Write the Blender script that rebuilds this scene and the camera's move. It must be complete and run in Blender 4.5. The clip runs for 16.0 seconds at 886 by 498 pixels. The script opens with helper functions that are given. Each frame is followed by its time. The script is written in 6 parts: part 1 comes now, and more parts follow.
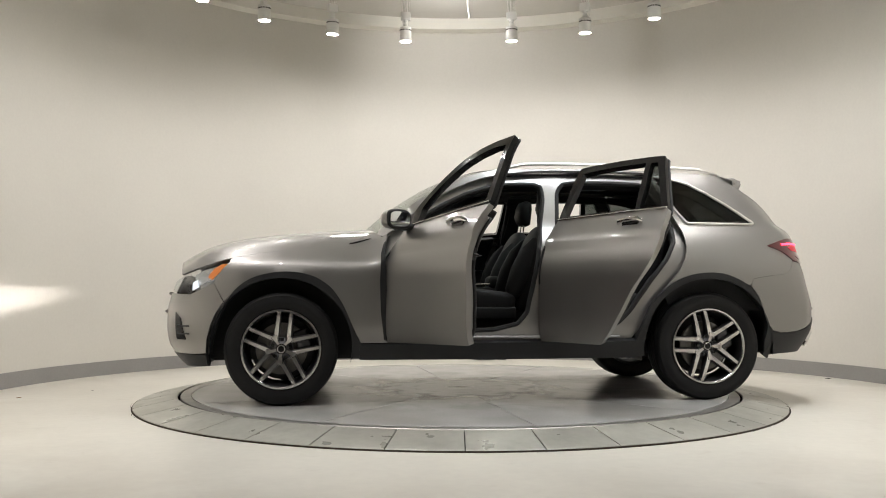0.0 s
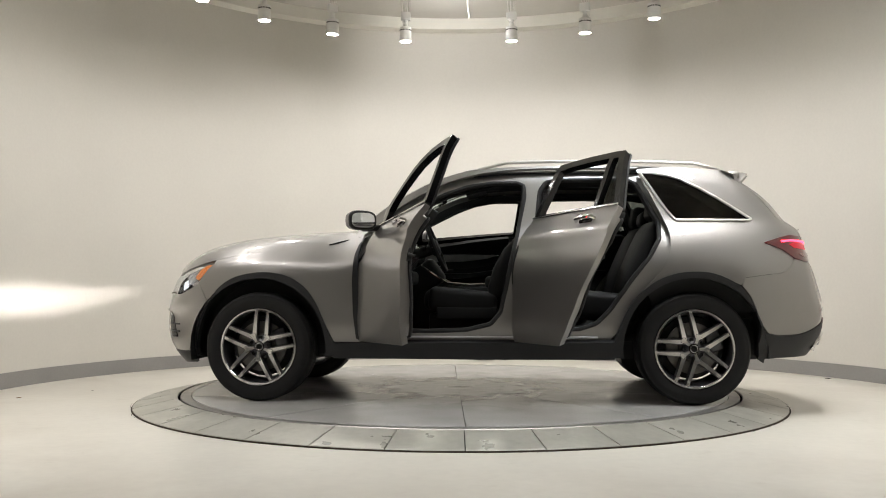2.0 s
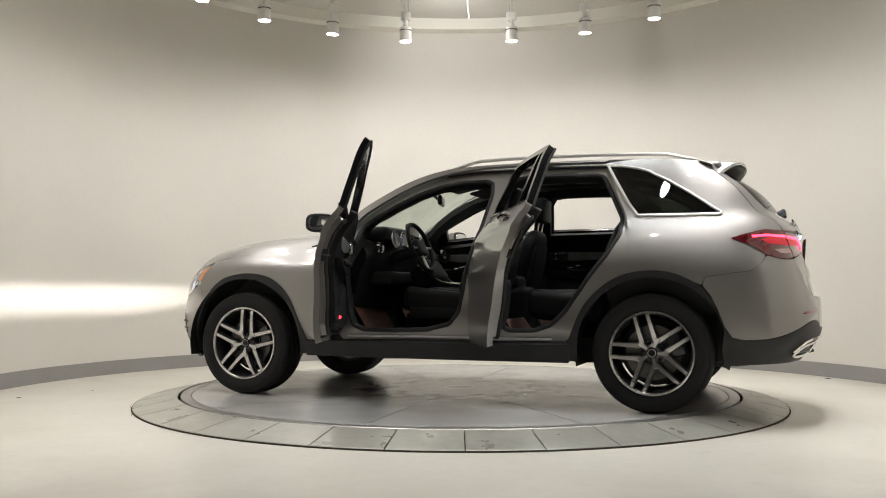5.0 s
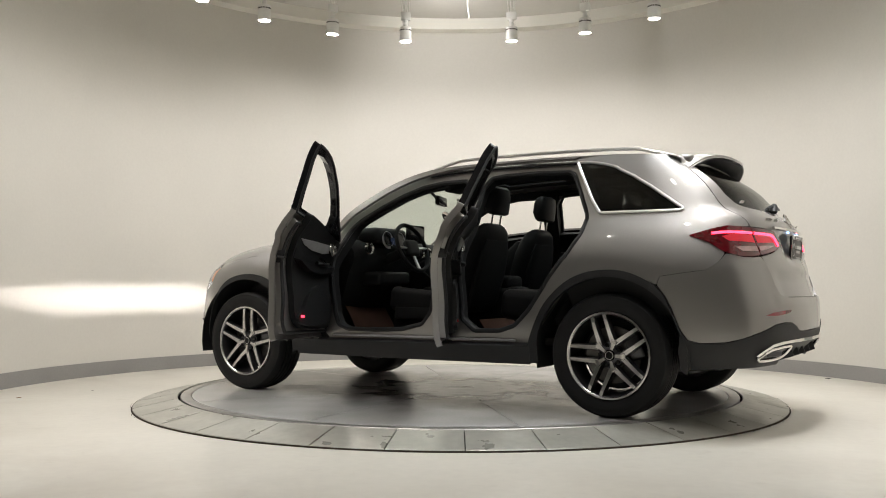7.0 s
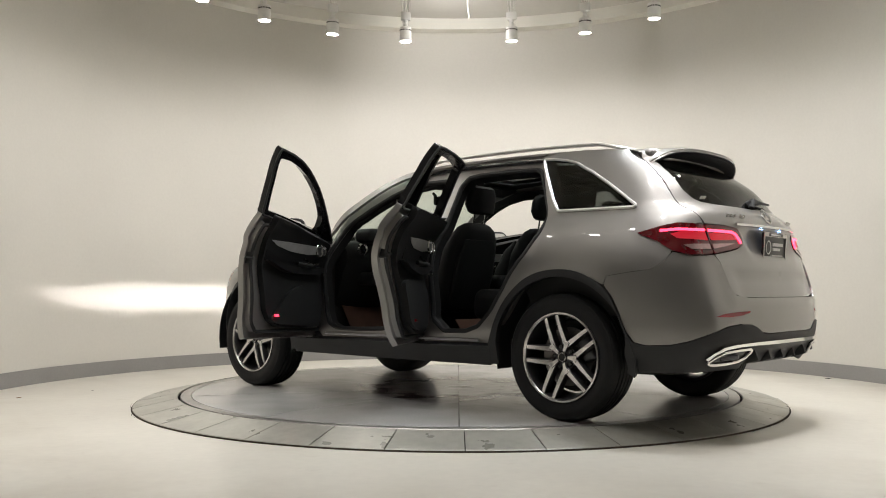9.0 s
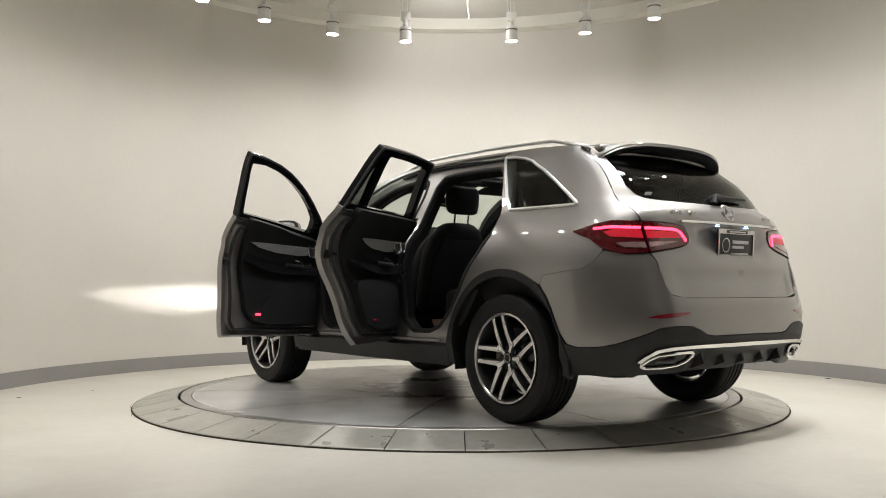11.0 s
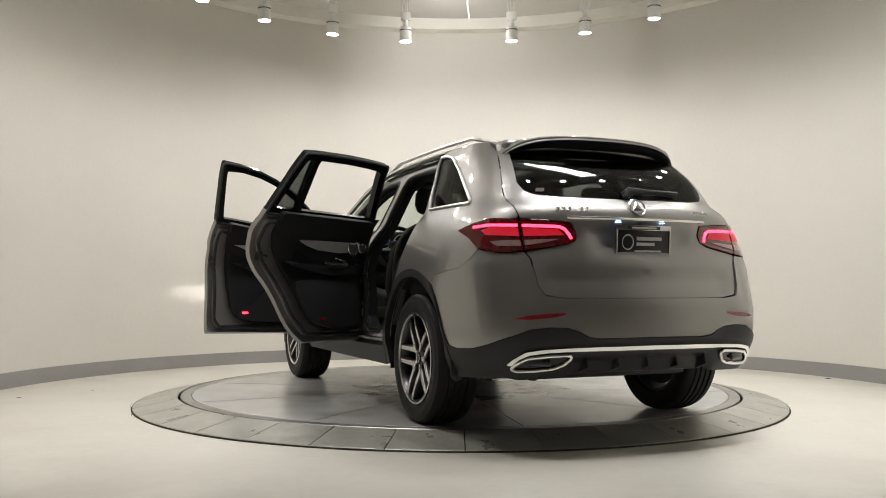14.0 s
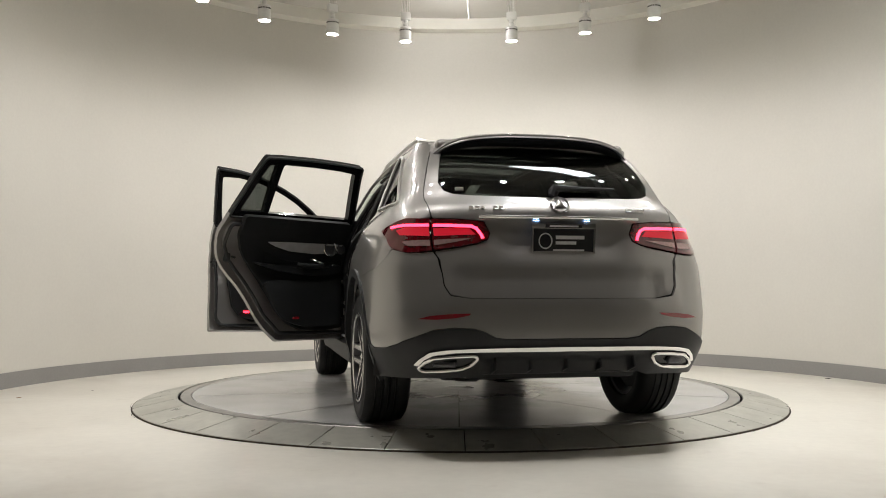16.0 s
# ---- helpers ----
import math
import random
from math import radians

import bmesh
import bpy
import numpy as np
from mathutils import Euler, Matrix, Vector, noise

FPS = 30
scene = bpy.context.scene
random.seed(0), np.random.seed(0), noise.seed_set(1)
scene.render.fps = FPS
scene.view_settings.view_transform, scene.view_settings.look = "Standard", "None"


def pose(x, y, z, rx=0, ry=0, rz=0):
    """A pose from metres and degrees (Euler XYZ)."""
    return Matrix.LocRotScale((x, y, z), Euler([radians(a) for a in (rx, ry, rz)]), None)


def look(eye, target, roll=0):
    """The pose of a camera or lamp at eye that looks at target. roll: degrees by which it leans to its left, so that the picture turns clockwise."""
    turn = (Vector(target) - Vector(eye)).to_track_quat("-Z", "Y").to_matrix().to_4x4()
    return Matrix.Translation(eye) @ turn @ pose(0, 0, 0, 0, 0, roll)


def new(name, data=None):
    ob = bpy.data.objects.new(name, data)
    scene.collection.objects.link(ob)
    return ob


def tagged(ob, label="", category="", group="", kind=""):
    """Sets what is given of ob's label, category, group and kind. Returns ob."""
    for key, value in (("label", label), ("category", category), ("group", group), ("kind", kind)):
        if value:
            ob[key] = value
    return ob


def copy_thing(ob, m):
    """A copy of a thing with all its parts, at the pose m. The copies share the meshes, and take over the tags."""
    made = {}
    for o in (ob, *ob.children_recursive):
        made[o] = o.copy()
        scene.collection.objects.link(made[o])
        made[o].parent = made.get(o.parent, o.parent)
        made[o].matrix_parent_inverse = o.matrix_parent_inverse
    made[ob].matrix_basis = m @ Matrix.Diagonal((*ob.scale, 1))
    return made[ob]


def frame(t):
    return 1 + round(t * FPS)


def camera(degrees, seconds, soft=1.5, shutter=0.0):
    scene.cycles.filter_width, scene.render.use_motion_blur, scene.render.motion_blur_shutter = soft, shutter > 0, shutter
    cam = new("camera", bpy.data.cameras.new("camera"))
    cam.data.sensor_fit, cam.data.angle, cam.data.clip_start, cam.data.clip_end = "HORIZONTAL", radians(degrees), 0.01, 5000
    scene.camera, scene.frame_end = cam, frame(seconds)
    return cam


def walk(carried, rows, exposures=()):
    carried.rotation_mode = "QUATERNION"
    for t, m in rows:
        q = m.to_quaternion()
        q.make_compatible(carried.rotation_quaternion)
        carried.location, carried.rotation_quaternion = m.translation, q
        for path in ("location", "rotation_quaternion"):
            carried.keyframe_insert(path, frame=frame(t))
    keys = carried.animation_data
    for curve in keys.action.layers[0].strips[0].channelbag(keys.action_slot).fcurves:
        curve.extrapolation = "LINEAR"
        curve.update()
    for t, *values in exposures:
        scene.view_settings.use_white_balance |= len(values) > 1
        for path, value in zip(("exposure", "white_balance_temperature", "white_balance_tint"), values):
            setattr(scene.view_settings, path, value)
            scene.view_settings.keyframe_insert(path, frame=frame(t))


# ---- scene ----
import mathutils.geometry

# ---------- camera ----------
cam = camera(52.81, 16.0, soft=1.0)
EYE = (-0.0016, -6.878, 0.7527)
AIM = (EYE[0] - 0.017295, EYE[1] + 0.998853, EYE[2] + 0.044647)
walk(cam, [(0.0, look(EYE, AIM, 0.02)), (16.0, look(EYE, AIM, 0.02))], [(0.0, 0.0), (16.0, 0.0)])

# ---------- world and lamps ----------
world = bpy.data.worlds.new("dim_room")
world.use_nodes = True
world.node_tree.nodes["Background"].inputs[0].default_value = (0.9, 0.95, 1.0, 1)
world.node_tree.nodes["Background"].inputs[1].default_value = 0.03
scene.world = world

FLOOR_Z = -0.068          # the turntable's disc lies at zero
LAMP_R, LAMP_Z = 2.62, 3.395
LAMP_ANGLES = [s * a for a in (12.5, 30, 47, 63.7, 81, 98, 115, 132, 149, 166) for s in (-1, 1)]
WARM = (1.0, 0.968, 0.955)


def lamp_place(a):
    return Vector((LAMP_R * math.sin(radians(a)), LAMP_R * math.cos(radians(a)), LAMP_Z))


for a in LAMP_ANGLES:
    p = lamp_place(a)
    out = Vector((p.x, p.y, 0)).normalized()
    d = bpy.data.lights.new("spot_lamp", "SPOT")
    near = abs(a) > 100       # the heads over the open side carry narrow lenses
    d.energy, d.color, d.spot_size, d.spot_blend, d.shadow_soft_size = 67 if near else 39.5, WARM, radians(84 if near else 176), 1.0, 0.045
    lamp = new("spot_lamp", d)
    lamp.matrix_world = look(p - Vector((0, 0, 0.02)), p - Vector((0, 0, 1)) + out * (0.05 if near or abs(a) < 40 else -0.28))

# bare spot added between the track heads, for the bright patch on the wall
d = bpy.data.lights.new("added_wall_spot", "SPOT")
d.energy, d.color, d.spot_size, d.spot_blend, d.shadow_soft_size = 42, WARM, radians(165), 1.0, 0.05
lamp = new("added_wall_spot", d)
lamp.matrix_world = look((-0.22, 2.30, 3.66), (0.30, 3.74, 3.15))

# ---------- materials ----------
def mat(name, base, rough=0.5, metal=0.0, vary=0.0, scale=6.0, fine=0.0, fine_scale=180.0, bump=0.0, bump_scale=200.0,
        coat=0.0, tint=None, spread=None, rough_vary=0.0, shuffle=False, **more):
    """A surface: base colour with broad blotches, fine grain, relief and uneven gloss."""
    m = bpy.data.materials.new(name)
    m.use_nodes = True
    nt = m.node_tree
    b = nt.nodes["Principled BSDF"]
    b.inputs["Base Color"].default_value = (*base, 1)
    b.inputs["Roughness"].default_value, b.inputs["Metallic"].default_value = rough, metal
    b.inputs["Coat Weight"].default_value, b.inputs["Coat Roughness"].default_value = coat, 0.03
    for k, v in more.items():
        b.inputs[k.replace("_", " ")].default_value = v
    co = nt.nodes.new("ShaderNodeTexCoord")
    link = nt.links.new
    where = co.outputs["Object"]
    if shuffle:
        info, far, add = nt.nodes.new("ShaderNodeObjectInfo"), nt.nodes.new("ShaderNodeMath"), nt.nodes.new("ShaderNodeVectorMath")
        far.operation = "MULTIPLY"
        far.inputs[1].default_value = 60.0
        link(info.outputs["Random"], far.inputs[0])
        link(where, add.inputs[0])
        link(far.outputs[0], add.inputs[1])
        where = add.outputs[0]

    def noise_tex(s, detail=4):
        n = nt.nodes.new("ShaderNodeTexNoise")
        n.inputs["Scale"].default_value, n.inputs["Detail"].default_value = s, detail
        link(where, n.inputs["Vector"])
        return n

    def ramp(n, lo, hi):
        r = nt.nodes.new("ShaderNodeMapRange")
        r.inputs["From Min"].default_value, r.inputs["From Max"].default_value = 0.3, 0.7
        r.inputs["To Min"].default_value, r.inputs["To Max"].default_value = lo, hi
        link(n.outputs[0], r.inputs["Value"])
        return r

    if vary or fine:
        mix = nt.nodes.new("ShaderNodeMix")
        mix.data_type = "RGBA"
        mix.inputs["A"].default_value = (*base, 1)
        mix.inputs["B"].default_value = (*(tint or [c * (1 - vary) for c in base]), 1)
        r = ramp(noise_tex(scale), 0.0, 1.0)
        if spread:
            r.inputs["From Min"].default_value, r.inputs["From Max"].default_value = spread
        link(r.outputs[0], mix.inputs["Factor"])
        out = mix.outputs["Result"]
        if fine:
            g = nt.nodes.new("ShaderNodeMix")
            g.data_type, g.blend_type = "RGBA", "MULTIPLY"
            g.inputs["Factor"].default_value = 1
            v = ramp(noise_tex(fine_scale, 2), 1 - fine, 1.0)
            link(out, g.inputs["A"])
            link(v.outputs[0], g.inputs["B"])
            out = g.outputs["Result"]
        link(out, b.inputs["Base Color"])
    if rough_vary:
        r = ramp(noise_tex(scale * 1.7), max(0.02, rough - rough_vary), min(1, rough + rough_vary))
        link(r.outputs[0], b.inputs["Roughness"])
    if bump:
        bp = nt.nodes.new("ShaderNodeBump")
        bp.inputs["Strength"].default_value, bp.inputs["Distance"].default_value = bump, 0.002
        link(noise_tex(bump_scale, 3).outputs[0], bp.inputs["Height"])
        link(bp.outputs[0], b.inputs["Normal"])
    return m


def glow(name, colour, strength, base=(0.8, 0.8, 0.8)):
    return mat(name, base, 0.3, Emission_Color=(*colour, 1), Emission_Strength=strength)


M_WALL = mat("wall_paint", (0.69, 0.664, 0.608), 0.75, vary=0.05, scale=0.9, fine=0.03, fine_scale=40, bump=0.15, bump_scale=90)
M_CEIL = mat("ceiling_paint", (0.64, 0.62, 0.575), 0.85, vary=0.06, scale=1.2, fine=0.03, fine_scale=30)
M_FASCIA = mat("fascia_paint", (0.82, 0.80, 0.73), 0.7, vary=0.06, scale=3, fine=0.03)
M_BASE = mat("baseboard_vinyl", (0.30, 0.29, 0.28), 0.55, vary=0.1, scale=2.5, fine=0.06, fine_scale=60)
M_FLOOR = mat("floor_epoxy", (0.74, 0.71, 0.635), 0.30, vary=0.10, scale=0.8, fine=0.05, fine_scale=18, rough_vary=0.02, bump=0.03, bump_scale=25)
M_DARKROOM = mat("grey_room_paint", (0.72, 0.71, 0.68), 0.8, vary=0.1, scale=1.0, fine=0.04)
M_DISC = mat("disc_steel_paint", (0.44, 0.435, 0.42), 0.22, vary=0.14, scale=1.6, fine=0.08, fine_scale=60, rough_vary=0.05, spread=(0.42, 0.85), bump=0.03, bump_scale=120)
M_PLATE = mat("ring_plate_metal", (0.48, 0.475, 0.42), 0.34, 0.35, vary=0.22, scale=4, fine=0.10, fine_scale=25, rough_vary=0.08, spread=(0.35, 0.75), shuffle=True, bump=0.12, bump_scale=140)


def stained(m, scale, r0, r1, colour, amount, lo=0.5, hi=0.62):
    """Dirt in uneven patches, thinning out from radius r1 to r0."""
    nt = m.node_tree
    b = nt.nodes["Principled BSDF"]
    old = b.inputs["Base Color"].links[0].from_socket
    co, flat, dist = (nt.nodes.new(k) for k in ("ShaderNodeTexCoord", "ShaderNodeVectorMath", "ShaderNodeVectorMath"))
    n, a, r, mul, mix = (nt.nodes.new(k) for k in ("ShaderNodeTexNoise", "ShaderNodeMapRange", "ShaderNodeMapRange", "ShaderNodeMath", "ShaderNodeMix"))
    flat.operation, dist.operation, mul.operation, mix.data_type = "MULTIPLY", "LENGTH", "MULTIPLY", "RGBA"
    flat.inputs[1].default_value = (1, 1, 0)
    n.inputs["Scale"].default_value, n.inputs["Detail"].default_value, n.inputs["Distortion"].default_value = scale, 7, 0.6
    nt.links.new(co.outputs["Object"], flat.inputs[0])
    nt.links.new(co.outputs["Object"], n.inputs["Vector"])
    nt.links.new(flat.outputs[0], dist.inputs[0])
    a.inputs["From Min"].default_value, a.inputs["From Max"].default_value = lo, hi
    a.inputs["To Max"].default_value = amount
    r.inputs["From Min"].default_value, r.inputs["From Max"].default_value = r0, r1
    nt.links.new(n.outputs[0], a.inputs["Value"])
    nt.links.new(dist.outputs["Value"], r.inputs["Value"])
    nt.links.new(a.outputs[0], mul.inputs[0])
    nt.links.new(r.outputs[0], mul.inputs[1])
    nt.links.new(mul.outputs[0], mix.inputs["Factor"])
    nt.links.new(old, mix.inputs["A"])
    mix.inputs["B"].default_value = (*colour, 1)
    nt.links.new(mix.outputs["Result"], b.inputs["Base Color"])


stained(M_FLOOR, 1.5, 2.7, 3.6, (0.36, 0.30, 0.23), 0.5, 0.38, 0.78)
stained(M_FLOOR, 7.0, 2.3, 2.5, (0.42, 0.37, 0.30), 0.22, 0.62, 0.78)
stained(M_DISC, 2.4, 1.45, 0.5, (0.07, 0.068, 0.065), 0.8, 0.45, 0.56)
M_STEEL = mat("worn_steel", (0.42, 0.41, 0.39), 0.35, 0.8, vary=0.3, scale=9)
M_DIRT = mat("dark_gap", (0.03, 0.027, 0.022), 0.9, vary=0.3, scale=12)
M_RUST = mat("ring_edge_rust", (0.10, 0.075, 0.05), 0.9, vary=0.5, scale=25, fine=0.4)
M_WHITE = mat("white_lamp_enamel", (0.80, 0.79, 0.75), 0.4, vary=0.04, scale=20)
M_LENS = glow("lamp_lens_light", (1.0, 0.95, 0.86), 70)
M_STRIP = glow("strip_light", (0.90, 0.96, 1.0), 30)


# ---------- mesh helpers ----------
def part(name, bm, material, parent=None, label="", smooth=True, kind="", crease=40):
    """Links a bmesh as one mesh object, under a thing or a part."""
    bmesh.ops.recalc_face_normals(bm, faces=bm.faces)
    me = bpy.data.meshes.new(name)
    bm.to_mesh(me)
    bm.free()
    for m in (material if isinstance(material, (list, tuple)) else [material]):
        me.materials.append(m)
    if smooth:
        me.shade_smooth()
        me.set_sharp_from_angle(angle=radians(crease))
    ob = new(name, me)
    if parent:
        ob.parent = parent
    return tagged(ob, label=label, kind=kind)


def box(bm, lo, hi, bevel=0.0, m=None, mi=0):
    c = [(a + b) / 2 for a, b in zip(lo, hi)]
    s = [abs(b - a) for a, b in zip(lo, hi)]
    t = bmesh.new()
    bmesh.ops.create_cube(t, size=1, matrix=Matrix.Translation(c) @ Matrix.Diagonal((*s, 1)))
    if bevel:
        bmesh.ops.bevel(t, geom=t.edges[:], offset=bevel, segments=2, affect="EDGES", profile=0.6)
    join(bm, t, m, mi)


def join(bm, t, m=None, mi=0):
    if m is not None:
        t.transform(m)
    for f in t.faces:
        f.material_index = mi
    me = bpy.data.meshes.new("t")
    t.to_mesh(me)
    t.free()
    bm.from_mesh(me)
    bpy.data.meshes.remove(me)


def lathe(bm, profile, n=32, m=None, closed=False, mi=0):
    """Turns (radius, height) points about z."""
    t = bmesh.new()
    rings = []
    for r, z in profile:
        rings.append([t.verts.new((r * math.cos(2 * math.pi * k / n), r * math.sin(2 * math.pi * k / n), z)) for k in range(n)]
                     if r > 1e-6 else [t.verts.new((0, 0, z))])
    pairs = list(zip(rings, rings[1:])) + ([(rings[-1], rings[0])] if closed else [])
    for a, b in pairs:
        for k in range(n):
            q = [a[k % len(a)], a[(k + 1) % len(a)], b[(k + 1) % len(b)], b[k % len(b)]]
            q = list(dict.fromkeys(q))
            if len(q) > 2:
                t.faces.new(q)
    join(bm, t, m, mi)


def tube(bm, pts, r, n=8, closed=False, mi=0, flat=1.0, up=(0, 0, 1)):
    """A round (or flattened) bar along points."""
    pts = [Vector(p) for p in pts]
    t = bmesh.new()
    rings = []
    for i, p in enumerate(pts):
        a = pts[i - 1] if (i or closed) else p
        b = pts[(i + 1) % len(pts)] if (i + 1 < len(pts) or closed) else p
        d = (b - a).normalized()
        s = d.cross(Vector(up))
        s = s.normalized() if s.length > 1e-4 else d.orthogonal().normalized()
        w = s.cross(d)
        rr = r[i] if isinstance(r, (list, tuple)) else r
        rings.append([t.verts.new(p + s * rr * math.cos(2 * math.pi * k / n) + w * rr * flat * math.sin(2 * math.pi * k / n)) for k in range(n)])
    for a, b in list(zip(rings, rings[1:])) + ([(rings[-1], rings[0])] if closed else []):
        for k in range(n):
            t.faces.new((a[k], a[(k + 1) % n], b[(k + 1) % n], b[k]))
    if not closed:
        t.faces.new(rings[0])
        t.faces.new(rings[-1][::-1])
    join(bm, t, None, mi)


def arc_wall(bm, r0, r1, z0, z1, a0, a1, n, cx=0.0, cy=0.0):
    """A curved wall, angles in degrees clockwise from the back (+y)."""
    full = abs(a1 - a0) >= 360
    rows = []
    for k in range(n + (0 if full else 1)):
        a = radians(a0 + (a1 - a0) * k / n)
        s, c = math.sin(a), math.cos(a)
        rows.append([bm.verts.new((cx + r * s, cy + r * c, z)) for r, z in ((r0, z0), (r0, z1), (r1, z1), (r1, z0))])
    for i in range(n):
        a, b = rows[i], rows[(i + 1) % len(rows)]
        for j in range(4):
            bm.faces.new((a[j], b[j], b[(j + 1) % 4], a[(j + 1) % 4]))
    if not full:
        bm.faces.new(rows[0])
        bm.faces.new(rows[-1][::-1])


# ---------- the round room ----------
WALL_R, WALL_CY, WALL_TOP, CEIL = 3.78, -0.04, 3.825, 3.955
SPAN = 141
bm = bmesh.new()
arc_wall(bm, WALL_R, WALL_R + 0.15, FLOOR_Z, WALL_TOP, -SPAN, SPAN, 160, 0.03, WALL_CY)
tagged(part("wall_round", bm, M_WALL), "curved off-white painted wall round the turntable", "wall", kind="structure")
bm = bmesh.new()
arc_wall(bm, WALL_R - 0.012, WALL_R - 0.002, FLOOR_Z, 0.062, -SPAN, SPAN, 160, 0.03, WALL_CY)
tagged(part("baseboard", bm, M_BASE), "grey vinyl baseboard along the curved wall", "baseboard", kind="structure")
bm = bmesh.new()
arc_wall(bm, WALL_R - 0.17, WALL_R + 0.15, WALL_TOP, CEIL, -SPAN, SPAN, 160, 0.03, WALL_CY)
tagged(part("trim", bm, M_FASCIA), "pale curved trim where wall meets ceiling", "trim", kind="structure")
bm = bmesh.new()
box(bm, (-7, -12, CEIL), (7, 5, CEIL + 0.15))
tagged(part("ceiling", bm, M_CEIL, smooth=False), "dull off-white painted ceiling", "ceiling", kind="structure")

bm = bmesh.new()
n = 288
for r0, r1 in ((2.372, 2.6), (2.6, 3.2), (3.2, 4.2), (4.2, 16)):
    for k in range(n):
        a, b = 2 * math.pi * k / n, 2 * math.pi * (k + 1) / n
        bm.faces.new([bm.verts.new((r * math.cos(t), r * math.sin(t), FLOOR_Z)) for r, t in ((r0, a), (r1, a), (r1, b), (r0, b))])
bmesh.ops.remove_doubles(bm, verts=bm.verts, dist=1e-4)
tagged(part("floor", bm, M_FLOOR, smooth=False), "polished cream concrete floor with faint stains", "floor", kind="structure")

sx, sy = (WALL_R) * math.sin(radians(SPAN)), WALL_CY + WALL_R * math.cos(radians(SPAN))
for name, lo, hi in (("wall_west_wing", (-6.6, sy - 0.15, FLOOR_Z), (-sx, sy, CEIL)), ("wall_east_wing", (sx, sy - 0.15, FLOOR_Z), (6.6, sy, CEIL)),
                     ("wall_west", (-6.75, -11.15, FLOOR_Z), (-6.6, sy, CEIL)), ("wall_east", (6.6, -11.15, FLOOR_Z), (6.75, sy, CEIL)),
                     ("wall_south", (-6.6, -11.15, FLOOR_Z), (6.6, -11, CEIL))):
    bm = bmesh.new()
    box(bm, lo, hi)
    tagged(part(name, bm, M_DARKROOM, smooth=False), "plain grey painted wall", "wall", kind="structure")

# ---------- the turntable: fixed ring of ramped plates, turning disc ----------
RING_IN, RING_OUT, PLATES = 2.062, 2.362, 36
ring = tagged(new("turntable_ring"), "fixed ring of sloping grey metal plates round the turntable", "turntable", kind="structure")
bm = bmesh.new()
lathe(bm, [(RING_OUT + 0.001, FLOOR_Z - 0.02), (RING_OUT + 0.001, FLOOR_Z + 0.008), (RING_OUT + 0.005, FLOOR_Z + 0.008), (RING_OUT + 0.006, FLOOR_Z - 0.02)], 288, None, True)
part("edge_band", bm, M_RUST, ring, "dark rusty outer edge")
bm = bmesh.new()
lathe(bm, [(RING_IN, -0.10), (RING_IN, -0.012), (RING_OUT - 0.01, FLOOR_Z - 0.006), (RING_OUT + 0.02, FLOOR_Z - 0.005), (RING_OUT + 0.02, -0.10)], 288)
part("ring_bed", bm, M_DIRT, ring)
bm = bmesh.new()
rnd = random.Random(4)
for k in range(110):
    a = rnd.uniform(0, 2 * math.pi)
    r = RING_OUT + 0.006 + abs(rnd.gauss(0, 0.008))
    s = rnd.uniform(0.0015, 0.004)
    box(bm, (-s, -s * 0.6, -0.004), (s, s * 0.6, 0.004), 0, Matrix.Translation((r * math.cos(a), r * math.sin(a), FLOOR_Z + 0.001)) @ Matrix.Rotation(a + 1.5, 4, "Z"))
part("grime", bm, M_RUST, ring, "crumbs of rust and dirt", kind="stuff", smooth=False)

disc = tagged(new("turntable_disc"), "turning grey steel disc with radial seams and dark stains", "turntable")
SECTORS = 10


def sector(bm, r0, r1, a0, a1, z0, z1, n, chamfer=0.003):
    """A wedge of a ring; r0 may slope down to r1 with z as pairs."""
    (zi0, zi1), (zo0, zo1) = z0, z1
    sec = ((r0, zi0), (r0, zi1 - chamfer), (r0 + chamfer, zi1), (r1 - chamfer, zo1), (r1, zo1 - chamfer), (r1, zo0))
    rows = []
    for k in range(n + 1):
        a = a0 + (a1 - a0) * k / n
        rows.append([bm.verts.new((r * math.cos(a), r * math.sin(a), z)) for r, z in sec])
    for a, b in zip(rows, rows[1:]):
        for j in range(len(sec)):
            bm.faces.new((a[j], b[j], b[(j + 1) % len(sec)], a[(j + 1) % len(sec)]))
    bm.faces.new(rows[0])
    bm.faces.new(rows[-1][::-1])


bm = bmesh.new()
lathe(bm, [(0, -0.09), (2.04, -0.09), (2.04, -0.012), (0, -0.012)], 96)
part("disc_bed", bm, M_DIRT, disc)
bm = bmesh.new()
sector(bm, 1.972, 2.046, 0, 2 * math.pi - 0.0005, (-0.05, 0.0), (-0.05, 0.0), 144)
part("rim", bm, M_STEEL, disc, "worn bright steel rim")
bm = bmesh.new()
lathe(bm, [(0, -0.005), (0, 0.0), (0.10, 0.0), (0.114, -0.002), (0.114, -0.01)], 40)
part("cap", bm, M_DISC, disc, "round centre cap")
bm = bmesh.new()
gap = 0.0022
w = 2 * math.pi / SECTORS
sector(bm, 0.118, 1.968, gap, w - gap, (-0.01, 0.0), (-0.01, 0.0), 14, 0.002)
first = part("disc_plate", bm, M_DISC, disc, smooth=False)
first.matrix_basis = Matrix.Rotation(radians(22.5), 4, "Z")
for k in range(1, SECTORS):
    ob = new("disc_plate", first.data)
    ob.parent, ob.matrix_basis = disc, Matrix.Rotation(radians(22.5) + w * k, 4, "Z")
bm = bmesh.new()
w = 2 * math.pi / PLATES
